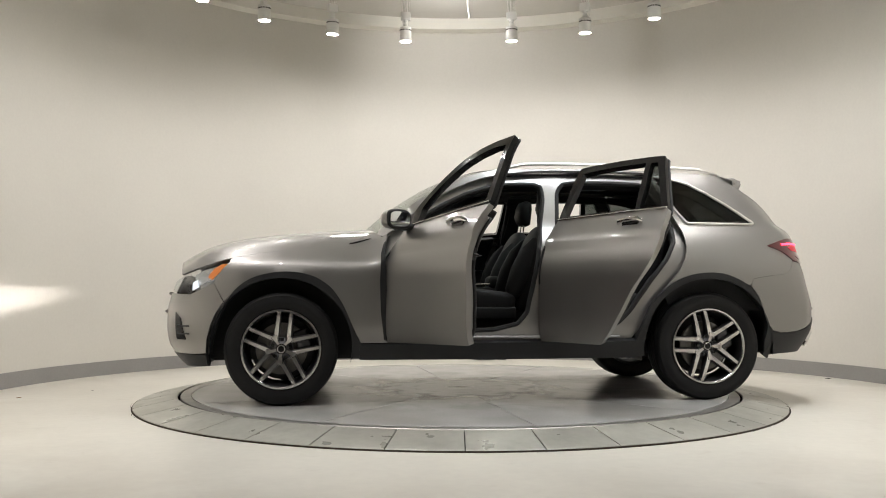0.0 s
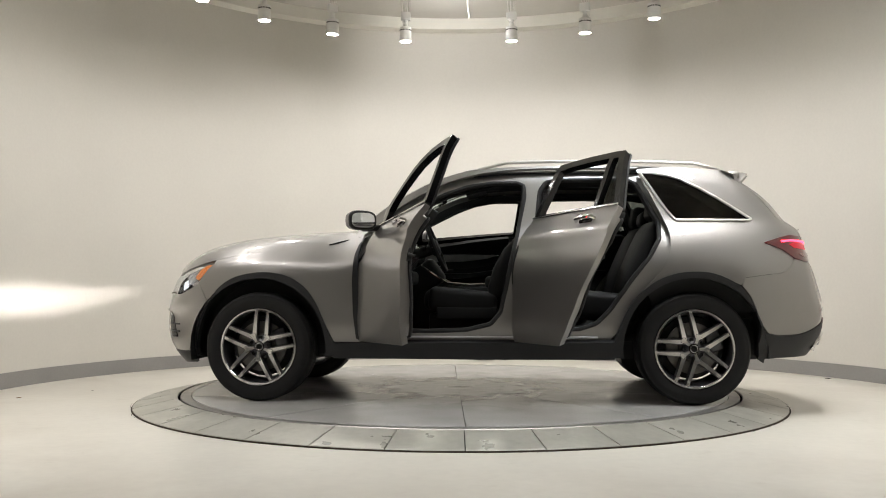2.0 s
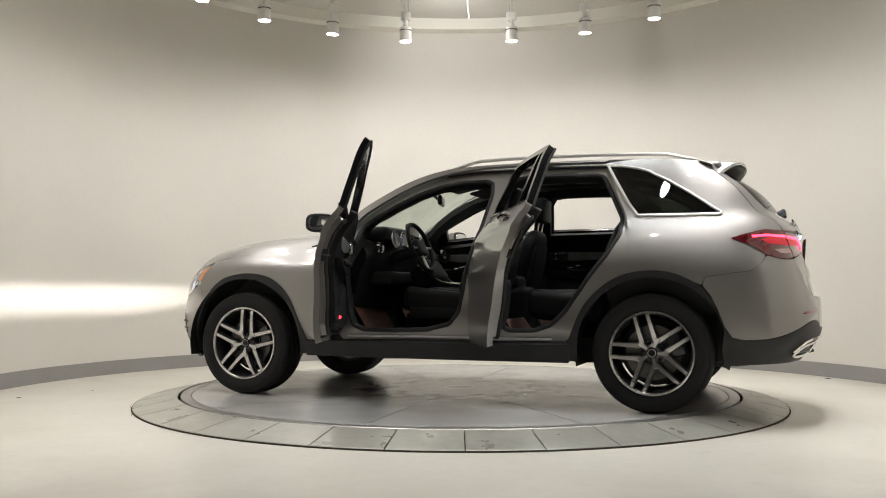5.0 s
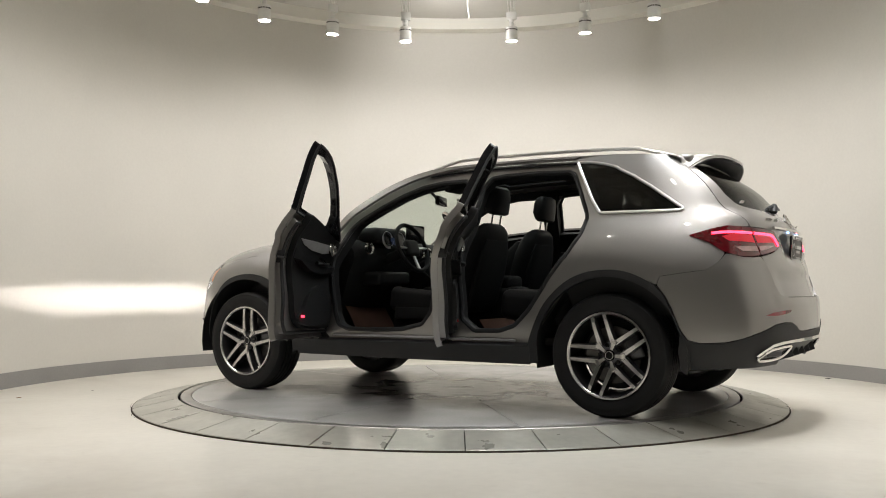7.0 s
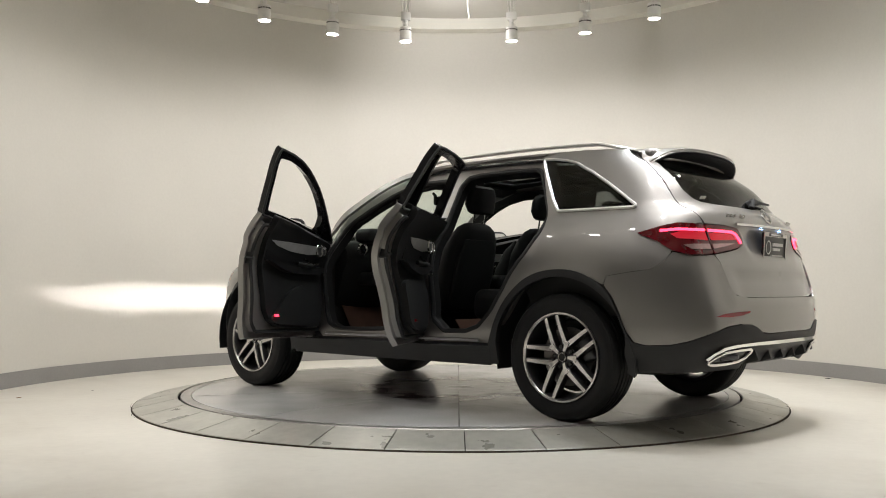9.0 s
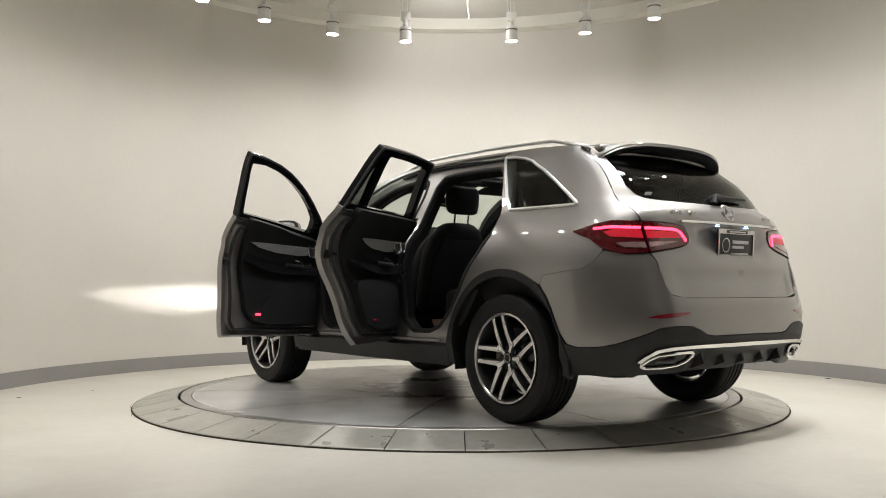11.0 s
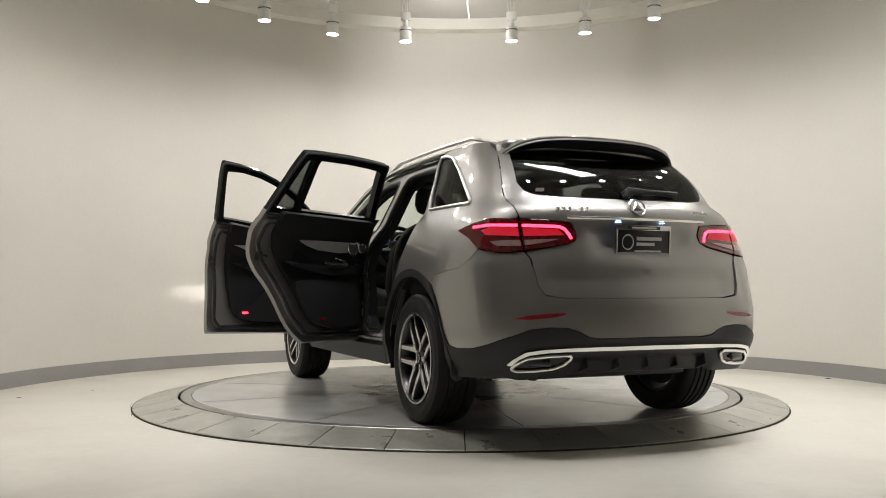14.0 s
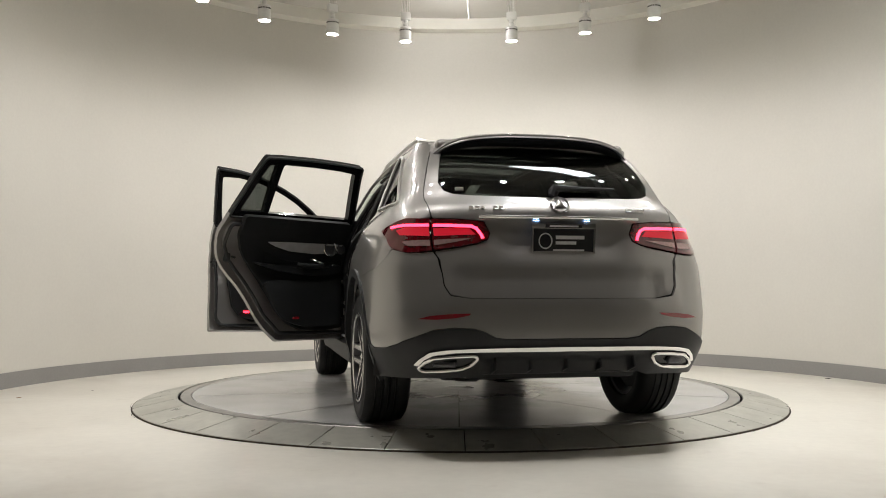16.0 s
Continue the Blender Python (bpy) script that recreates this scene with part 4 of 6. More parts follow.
panel("rear_window", rears(tail_win + [(0.3, 1.545), (0.0, 1.552)]), M_PRIVACY, car, offset=-0.004, thick=0.004, full=True, label="dark tinted rear window")
panel("rear_bumper", rears([(0.0, 0.513), (0.307, 0.511), (0.37, 0.518), (0.42, 0.545), (0.473, 0.562), (0.57, 0.566), (0.662, 0.556), (0.754, 0.517)]) + sides([(-2.18, 0.480), (-2.10, 0.460), (-1.97, 0.453), (-1.905, 0.468), (-1.862, 0.53), (-1.83, 0.62), (-1.79, 0.71), (-1.74, 0.775), (-1.757, 0.8230), (-1.87, 0.8400), (-2.01, 0.8580), (-2.07, 0.9030)])
      + rears([(0.83, 0.95), (0.764, 0.929), (0.70, 0.930), (0.652, 0.935), (0.63, 0.90), (0.6155, 0.83), (0.609, 0.765), (0.581, 0.7155), (0.487, 0.7025), (0.0, 0.702)]), M_PAINT, car, full=True, grid=0.03,
      shape=lambda p: 0.012 * smooth01((p.z - 0.63) / 0.06) * smooth01((0.66 - abs(p.y)) / 0.06))
panel("lower_bumper", rears([(0.0, 0.325), (0.40, 0.325), (0.62, 0.318)]) + sides([(-1.98, 0.308), (-1.85, 0.298), (-1.845, 0.40), (-1.86, 0.52), (-1.90, 0.464), (-1.97, 0.449), (-2.10, 0.456), (-2.18, 0.476)])
      + rears([(0.754, 0.513), (0.662, 0.552), (0.57, 0.562), (0.473, 0.558), (0.42, 0.541), (0.37, 0.514), (0.307, 0.507), (0.0, 0.509)]), M_CLAD, car, full=True, grid=0.035, offset=0.006, thick=0.03, label="black plastic lower bumper",
      shape=lambda p: -0.03 * smooth01((0.44 - p.z) / 0.05) * smooth01((0.46 - abs(p.y)) / 0.08))
panel("bumper_trim", rears([(0.0, 0.476), (0.305, 0.474), (0.483, 0.470), (0.60, 0.464), (0.675, 0.452), (0.715, 0.42), (0.735, 0.39), (0.715, 0.385), (0.695, 0.416), (0.655, 0.440), (0.56, 0.452), (0.44, 0.456), (0.3, 0.457), (0.0, 0.458)]), M_CHROME, car, full=True, offset=0.021, thick=0.03, grid=0.03, soft=0.02, label="polished chrome bumper trim")
for y in (-0.36, -0.18, 0.0, 0.18, 0.36):
    bm = bmesh.new()
    box(bm, (-2.352, y - 0.006, 0.345), (-2.26, y + 0.006, 0.430), 0.004, Matrix.Translation((-2.30, y, 0.39)) @ Matrix.Rotation(radians(18), 4, "Y") @ Matrix.Translation((2.30, -y, -0.39)))
    part("diffuser_fin", bm, M_CLAD, car)
bm = bmesh.new()
box(bm, (-2.22, -0.44, 0.325), (-1.9, 0.44, 0.36), 0.012)
part("rear_apron", bm, M_CLAD, car, "black underbody apron")

# spoiler
bm = bmesh.new()
pill(bm, (0.20, 1.09, 0.07), Matrix.Translation((-1.735, 0, 1.535)), 0.03)
part("tail_header", bm, M_PAINT, car)
rows = []
for j in range(-18, 19):
    v = j / 18
    y = 0.572 * v
    xt, zt = -1.965 + 0.10 * abs(v) ** 2.2 , 1.592 - 0.055 * abs(v) ** 3.0 - 0.055 * abs(v) ** 9
    xt += (skin(*rear(min(abs(y), 0.56), 1.50)).x - 0.014 - xt) * abs(v) ** 8
    zr = 1.597 - 0.027 * v * v
    rows.append([(-1.70 - 0.045 * (1 - v * v), y, zr), (-1.78 - 0.03 * (1 - v * v), y, zr + 0.002 - 0.030 * abs(v) ** 7), (xt + 0.03, y * 1.0, zt + 0.004), (xt, y, zt - 0.006), (xt + 0.004, y, zt - 0.022)])
bm = bmesh.new()
part("spoiler", sheet(bm, rows, 0.006), M_PAINT, car)
rows = []
for j in range(-18, 19):
    v = j / 18
    y = 0.564 * v
    xt, zt = -1.965 + 0.10 * abs(v) ** 2.2 , 1.592 - 0.055 * abs(v) ** 3.0 - 0.055 * abs(v) ** 9
    xt += (skin(*rear(min(abs(y), 0.56), 1.50)).x - 0.014 - xt) * abs(v) ** 8
    u, zz = rear(min(abs(y), 0.545), 1.54)
    g = skin(u, zz)
    rows.append([(xt + 0.008, y, zt - 0.024), (xt + 0.05, y, zt - 0.045), (min(g.x + 0.012, -1.775), y * 0.96, 1.542 - 0.045 * abs(v) ** 4)])
for s in (1, -1):
    bm = bmesh.new()
    prof = [(-1.62, 1.580), (-1.70, 1.574), (-1.735, 1.558), (-1.752, 1.535), (-1.758, 1.510), (-1.75, 1.490), (-1.735, 1.480), (-1.70, 1.485), (-1.62, 1.52)]
    lo_v = [bm.verts.new((x, s * 0.525, z)) for x, z in prof]
    hi_v = [bm.verts.new((x, s * (0.546 + (1.586 - z) * 0.25), z)) for x, z in prof]
    bm.faces.new(lo_v[::-1])
    bm.faces.new(hi_v)
    for k in range(len(prof)):
        q = (k + 1) % len(prof)
        bm.faces.new((lo_v[k], lo_v[q], hi_v[q], hi_v[k]))
    part("spoiler_end", bm, M_PAINT, car)
spo = part("spoiler_underside", sheet(bmesh.new(), rows, 0.006), M_CLAD, car, "black spoiler underside")
bm = bmesh.new()
box(bm, (-1.945, -0.17, 1.556), (-1.937, 0.17, 1.568), 0.003)
part("brake_light", bm, M_REFLECTOR, car, "unlit red high brake light")

# badge, plate, wiper, handles of the tail
bm = bmesh.new()
m = Matrix.Translation(on_tail(0, 1.172, 0.004)) @ Matrix.Rotation(radians(-62), 4, "Y")
lathe(bm, [(0.046, -0.004), (0.052, 0.004), (0.046, 0.008), (0.040, 0.004)], 32, m, True)
lathe(bm, [(0.0, 0.012), (0.014, 0.010), (0.040, 0.002)], 3, m)
part("badge", bm, M_BADGE, car, "round chrome badge")
for y0, n, w in ((0.455, 6, 0.026), (-0.37, 6, 0.017)):
    for k in range(n):
        if n == 6 and w > 0.02 and k == 3:
            continue
        bm = bmesh.new()
        p = on_tail(y0 - k * w * 1.15, 1.155, 0.003)
        box(bm, (-0.003, -w * 0.42, -0.011), (0.003, w * 0.42, 0.011), 0.002, Matrix.Translation(p) @ Matrix.Rotation(radians(-28), 4, "Y"))
        part("badge_bar", bm, M_BADGE, car)
bm = bmesh.new()
tube(bm, [on_tail(-0.42 + 0.042 * k, 1.109, 0.012) for k in range(21)], 0.009, 8)
part("chrome_strip", bm, M_CHROME, car, "chrome strip over the plate")
for y in (0.135, -0.135):
    bm = bmesh.new()
    box(bm, (-2.305, y - 0.014, 1.092), (-2.290, y + 0.014, 1.096), 0.001)
    part("plate_lamp", bm, M_PLATELIGHT, car, "glowing plate lamp")
plate = Matrix.Translation((-2.316, 0, 0.987)) @ Matrix.Rotation(radians(-4), 4, "Y") @ Matrix.Diagonal((1, 1.08, 1.2, 1))
bm = bmesh.new()
box(bm, (-0.006, -0.153, -0.074), (0.006, 0.153, 0.074), 0.005, plate)
pl = part("licence_plate", bm, M_PLATEBLACK, car, "black dealer plate insert with silver print")
bm = bmesh.new()
for lo, hi in (((-0.011, -0.156, 0.055), (-0.004, 0.156, 0.077)), ((-0.011, -0.156, -0.077), (-0.004, 0.156, -0.055)), ((-0.011, -0.156, -0.056), (-0.004, -0.146, 0.056)), ((-0.011, 0.146, -0.056), (-0.004, 0.156, 0.056))):
    box(bm, lo, hi, 0.002, plate)
part("plate_frame", bm, M_BADGE, pl, "chrome plate frame")
bm = bmesh.new()
box(bm, (-0.0125, -0.09, 0.059), (-0.0105, 0.09, 0.073), 0, plate)
part("frame_inlay", bm, M_PLATEBLACK, pl, smooth=False)
bm = bmesh.new()
box(bm, (-0.0125, -0.13, -0.073), (-0.0105, 0.13, -0.059), 0, plate)
part("frame_inlay", bm, M_PLATEBLACK, pl, smooth=False)
bm = bmesh.new()
lathe(bm, [(0.031, 0.0), (0.034, 0.002), (0.031, 0.003), (0.028, 0.0)], 28, plate @ Matrix.Translation((-0.007, 0.088, 0.004)) @ Matrix.Rotation(radians(-90), 4, "Y"), True)
part("print_ring", bm, M_PRINT, pl)
for lo, hi in (((-0.10, 0.012), (0.038, 0.027)), ((-0.06, -0.010), (0.038, 0.003)), ((-0.10, -0.037), (0.05, -0.030)), ((-0.07, 0.0625), (0.07, 0.0695)), ((-0.11, -0.0695), (0.11, -0.0625))):
    bm = bmesh.new()
    box(bm, (-0.0138, lo[0], lo[1]), (-0.0062, hi[0], hi[1]), 0, plate)
    part("print_bar", bm, M_PRINT, pl, smooth=False)
bm = bmesh.new()
p0, p1 = on_tail(0.0, 1.255, 0.03), on_tail(-0.34, 1.265, 0.022)
tube(bm, [on_tail(0.02, 1.225, 0.01), p0, p0.lerp(p1, 0.4), p1], [0.02, 0.02, 0.011, 0.006], 8)
lathe(bm, [(0, 0.035), (0.022, 0.03), (0.028, 0.0)], 16, Matrix.Translation(on_tail(0.0, 1.25, 0.0)) @ Matrix.Rotation(radians(-55), 4, "Y"))
part("rear_wiper", bm, M_CLAD, car, "black rear wiper")


bm = bmesh.new()
p = on_tail(0.485, 1.262, 0.001)
box(bm, (-0.001, -0.022, -0.012), (0.001, 0.022, 0.012), 0, Matrix.Translation(p) @ Matrix.Rotation(radians(-14), 4, "Z") @ Matrix.Rotation(radians(-38), 4, "Y"))
part("sticker", bm, M_WHITE, car, "small white window sticker", smooth=False)
for z, h in ((0.60, 0.024), (0.655, 0.014)):
    bm = bmesh.new()
    box(bm, (-0.020, -0.001, -h), (0.020, 0.001, h), 0, Matrix.Translation(on_skin(-0.345, z, -0.043)))
    part("pillar_label", bm, M_WHITE, car, "small white printed label", smooth=False)

# ---------- wheels ----------
def make_wheel(phase):
    """A wheel in its own space: axle along y, outer face to +y."""
    w = new("wheel")
    w["label"] = "alloy wheel with five pairs of machined spokes"
    ax = Matrix.Rotation(-math.pi / 2, 4, "X")
    bm = bmesh.new()
    prof = [(0.258, -0.120), (0.30, -0.138), (0.335, -0.136), (0.356, -0.120), (0.364, -0.095)]
    for g in (-0.055, -0.018, 0.018, 0.055):
        prof += [(0.366, g - 0.007), (0.358, g - 0.004), (0.358, g + 0.004), (0.366, g + 0.007)]
    prof += [(0.364, 0.075), (0.356, 0.100), (0.345, 0.110), (0.340, 0.109), (0.325, 0.1165), (0.30, 0.118), (0.29, 0.1145), (0.272, 0.113), (0.258, 0.105), (0.25, 0.09), (0.25, -0.09)]
    lathe(bm, prof, 72, ax, True)
    for k in range(72):
        a = 2 * math.pi * k / 72
        for sg in (1, -1):
            box(bm, (-0.0025, -0.014, -0.006), (0.0025, 0.014, 0.006), 0, Matrix.Rotation(a, 4, "Y") @ Matrix.Translation((0, sg * 0.088, 0.3535)) @ Matrix.Rotation(-sg * 0.35, 4, "X"))
    part("tyre", bm, M_RUBBER, w, "black rubber tyre")
    bm = bmesh.new()
    lathe(bm, [(0.256, 0.106), (0.256, 0.112), (0.247, 0.114), (0.240, 0.106), (0.234, 0.085), (0.222, 0.04), (0.215, -0.05), (0.235, -0.10), (0.25, -0.104), (0.246, -0.09), (0.23, -0.02), (0.246, 0.09)], 64, ax, True)
    part("rim", bm, M_RIMDARK, w)
    bm = bmesh.new()
    lathe(bm, [(0.257, 0.108), (0.256, 0.114), (0.246, 0.1155), (0.2405, 0.1085), (0.246, 0.106)], 64, ax, True)
    part("rim_lip", bm, M_RIM, w, "bright machined rim lip")
    for k in range(5):
        for e in (-1, 1):
            a0 = radians(phase + 72 * k)
            r0, r1 = 0.080, 0.246
            b0, b1 = a0 + e * radians(30.5), a0 + e * radians(9.0)
            p0, p1 = (r0 * math.cos(b0), r0 * math.sin(b0)), (r1 * math.cos(b1), r1 * math.sin(b1))
            d = Vector((p1[0] - p0[0], p1[1] - p0[1]))
            n = Vector((-d.y, d.x)).normalized()
            bm = bmesh.new()
            secs = []
            for q in range(6):
                f = q / 5
                c = Vector(p0) + d * f
                hw = 0.0125 - 0.001 * f + 0.004 * (1 - f) ** 2
                y = 0.086 + 0.026 * math.sin(f * math.pi / 2) - 0.006 * f
                secs.append([bm.verts.new((c.x + n.x * o, yy, c.y + n.y * o)) for o, yy in ((hw * 1.35, y - 0.045), (hw * 1.1, y - 0.006), (hw * 0.85, y), (-hw * 0.85, y), (-hw * 1.1, y - 0.006), (-hw * 1.35, y - 0.045))])
            for a, b in zip(secs, secs[1:]):
                for j in range(6):
                    f = bm.faces.new((a[j], b[j], b[(j + 1) % 6], a[(j + 1) % 6]))
                    f.material_index = 0 if j == 2 else 1
            bm.faces.new(secs[0])
            bm.faces.new(secs[-1][::-1])
            part("spoke", bm, [M_RIM, M_RIMDARK], w, smooth=False)
        bm = bmesh.new()
        turn = Matrix.Rotation(-radians(phase + 36 + 72 * k), 4, "Y")
        secs = []
        for r, hw, y in ((0.030, 0.010, 0.086), (0.055, 0.012, 0.087), (0.075, 0.017, 0.0885), (0.092, 0.024, 0.092), (0.100, 0.004, 0.092)):
            secs.append([bm.verts.new(turn @ Vector((r, yy, o))) for o, yy in ((hw * 1.2, y - 0.035), (hw * 1.1, y - 0.005), (hw * 0.8, y), (-hw * 0.8, y), (-hw * 1.1, y - 0.005), (-hw * 1.2, y - 0.035))])
        for a, b in zip(secs, secs[1:]):
            for j in range(6):
                f = bm.faces.new((a[j], b[j], b[(j + 1) % 6], a[(j + 1) % 6]))
                f.material_index = 0 if j == 2 else 1
        bm.faces.new(secs[0])
        bm.faces.new(secs[-1][::-1])
        part("hub_arm", bm, [M_RIM, M_RIMDARK], w, smooth=False)
    bm = bmesh.new()
    lathe(bm, [(0.0, 0.05), (0.078, 0.045), (0.074, 0.062), (0.060, 0.070), (0.044, 0.082), (0.036, 0.087), (0.034, 0.082), (0.0, 0.082)], 40, ax)
    part("hub", bm, M_RIMDARK, w)
    bm = bmesh.new()
    lathe(bm, [(0.0, 0.092), (0.030, 0.091), (0.0335, 0.086), (0.0335, 0.08)], 32, ax)
    cap = part("hub_cap", bm, M_GLOSSBLACK, w, "black hub cap")
    bm = bmesh.new()
    lathe(bm, [(0.021, 0.0915), (0.0235, 0.0935), (0.026, 0.0915)], 28, ax)
    part("cap_ring", bm, M_CHROME, cap)
    for k in range(5):
        a = radians(phase + 72 * k)
        bm = bmesh.new()
        lathe(bm, [(0.0, 0.076), (0.0105, 0.076), (0.0125, 0.079), (0.0125, 0.06)], 12, Matrix.Translation((0.060 * math.cos(a), 0, 0.060 * math.sin(a))) @ ax)
        part("wheel_bolt", bm, M_GLOSSBLACK, w)
    bm = bmesh.new()
    lathe(bm, [(0.06, 0.034), (0.085, 0.034), (0.09, 0.024), (0.168, 0.024), (0.168, 0.0), (0.06, 0.0)], 48, ax, True)
    part("brake_disc", bm, M_DISC_B, w, "grey iron brake disc")
    bm = bmesh.new()
    pill(bm, (0.10, 0.07, 0.15), Matrix.Rotation(radians(20), 4, "Y") @ Matrix.Translation((-0.145, 0.015, 0)), 0.02)
    part("brake_caliper", bm, M_RIMDARK, w, "dark grey brake caliper")
    bm = bmesh.new()
    lathe(bm, [(0.0, -0.06), (0.205, -0.06), (0.205, -0.05), (0.0, -0.05)], 32, ax)
    part("dust_shield", bm, M_CLAD, w)
    w.parent = car
    return w


wf, wr = make_wheel(96), make_wheel(75)
wf.matrix_basis = Matrix.Translation((1.437, 0.805, 0.364))
wr.matrix_basis = Matrix.Translation((-1.437, 0.805, 0.364))
for w, x in ((wf, 1.437), (wr, -1.437)):
    c = copy_thing(w, Matrix.Translation((x, -0.805, 0.364)) @ Matrix.Rotation(math.pi, 4, "Z"))
    c.parent = car

# ---------- underbody and wheel wells ----------
bm = bmesh.new()
box(bm, (-1.95, -0.55, 0.27), (2.0, 0.55, 0.33), 0.03)
box(bm, (-0.93, -0.84, 0.29), (0.93, 0.84, 0.40), 0.03)
part("underbody", bm, M_CLAD, car, "dark underbody")
for x in (1.437, -1.437):
    for s in (1, -1):
        bm = bmesh.new()
        arc = [(x + 0.475 * math.cos(radians(a)), 0.368 + 0.475 * math.sin(radians(a))) for a in range(-12, 193, 10)]
        rows = [[bm.verts.new((px, s * y, pz)) for y in (0.895, 0.80, 0.56)] for px, pz in arc]
        for a, b in zip(rows, rows[1:]):
            for j in range(2):
                bm.faces.new((a[j], b[j], b[j + 1], a[j + 1]))
        bm.faces.new([r[2] for r in rows])
        part("wheel_well", bm, M_CLAD, car)
bm = bmesh.new()
tube(bm, [(-1.2, 0.2, 0.26), (-1.7, 0.3, 0.27), (-1.95, 0.45, 0.30), (-2.15, 0.55, 0.36)], 0.035, 10)
part("exhaust_pipe", bm, M_STEEL, car)
bm = bmesh.new()
pill(bm, (0.26, 0.8, 0.12), Matrix.Translation((-1.93, 0, 0.375)), 0.05)
part("silencer", bm, M_RIMDARK, car, "dull dark metal silencer")
for x in (1.437, -1.437):
    bm = bmesh.new()
    tube(bm, [(x, -0.75, 0.364), (x, 0.75, 0.364)], 0.035, 12)
    part("axle", bm, M_RIMDARK, car)
# ---------- doors ----------
def inset_pt(x, z, d, s=1):
    p = on_skin(x, z, -d)
    return Vector((p.x, p.y * s, p.z))


def bar(name, pts, r, material, parent, s, label="", n=8, closed=False, flat=1.0):
    bm = bmesh.new()
    tube(bm, pts, r, n, closed, flat=flat)
    return part(name, flip(bm) if s < 0 else bm, material, parent, label)


def lump(name, size, at, material, parent, s, label="", bevel=None, rot=None):
    bm = bmesh.new()
    pill(bm, size, Matrix.Translation(at) @ (rot or Matrix.Identity(4)), bevel)
    return part(name, flip(bm) if s < 0 else bm, material, parent, label)


def shell(bm, secs, m, n=28, power=3.2):
    """A closed body of rounded sections (x, half width, half height) along x."""
    t = bmesh.new()
    rings = []
    for x, w, h in secs:
        ring_v = []
        for k in range(n):
            a = 2 * math.pi * k / n
            ca, sa = math.cos(a), math.sin(a)
            ring_v.append(t.verts.new((x, w * math.copysign(abs(ca) ** (2 / power), ca), h * math.copysign(abs(sa) ** (2 / power), sa))))
        rings.append(ring_v)
    for a, b in zip(rings, rings[1:]):
        for k in range(n):
            t.faces.new((a[k], a[(k + 1) % n], b[(k + 1) % n], b[k]))
    t.faces.new(rings[0][::-1])
    t.faces.new(rings[-1])
    join(bm, t, m)


def upholstery(bm, secs, n=32, power=3.0):
    """Padding of rounded sections: (x, y, z of the centre, half depth, half width, lean in degrees)."""
    t = bmesh.new()
    rings = []
    for x, y, z, hd, hw, lean in secs:
        m = Matrix.Translation((x, y, z)) @ Matrix.Rotation(radians(lean), 4, "Y")
        ring_v = []
        for k in range(n):
            a = 2 * math.pi * k / n
            ca, sa = math.cos(a), math.sin(a)
            ring_v.append(t.verts.new(m @ Vector((hd * math.copysign(abs(ca) ** (2 / power), ca), hw * math.copysign(abs(sa) ** (2 / power), sa), 0))))
        rings.append(ring_v)
    for a, b in zip(rings, rings[1:]):
        for k in range(n):
            t.faces.new((a[k], a[(k + 1) % n], b[(k + 1) % n], b[k]))
    t.faces.new(rings[0][::-1])
    t.faces.new(rings[-1])
    join(bm, t)


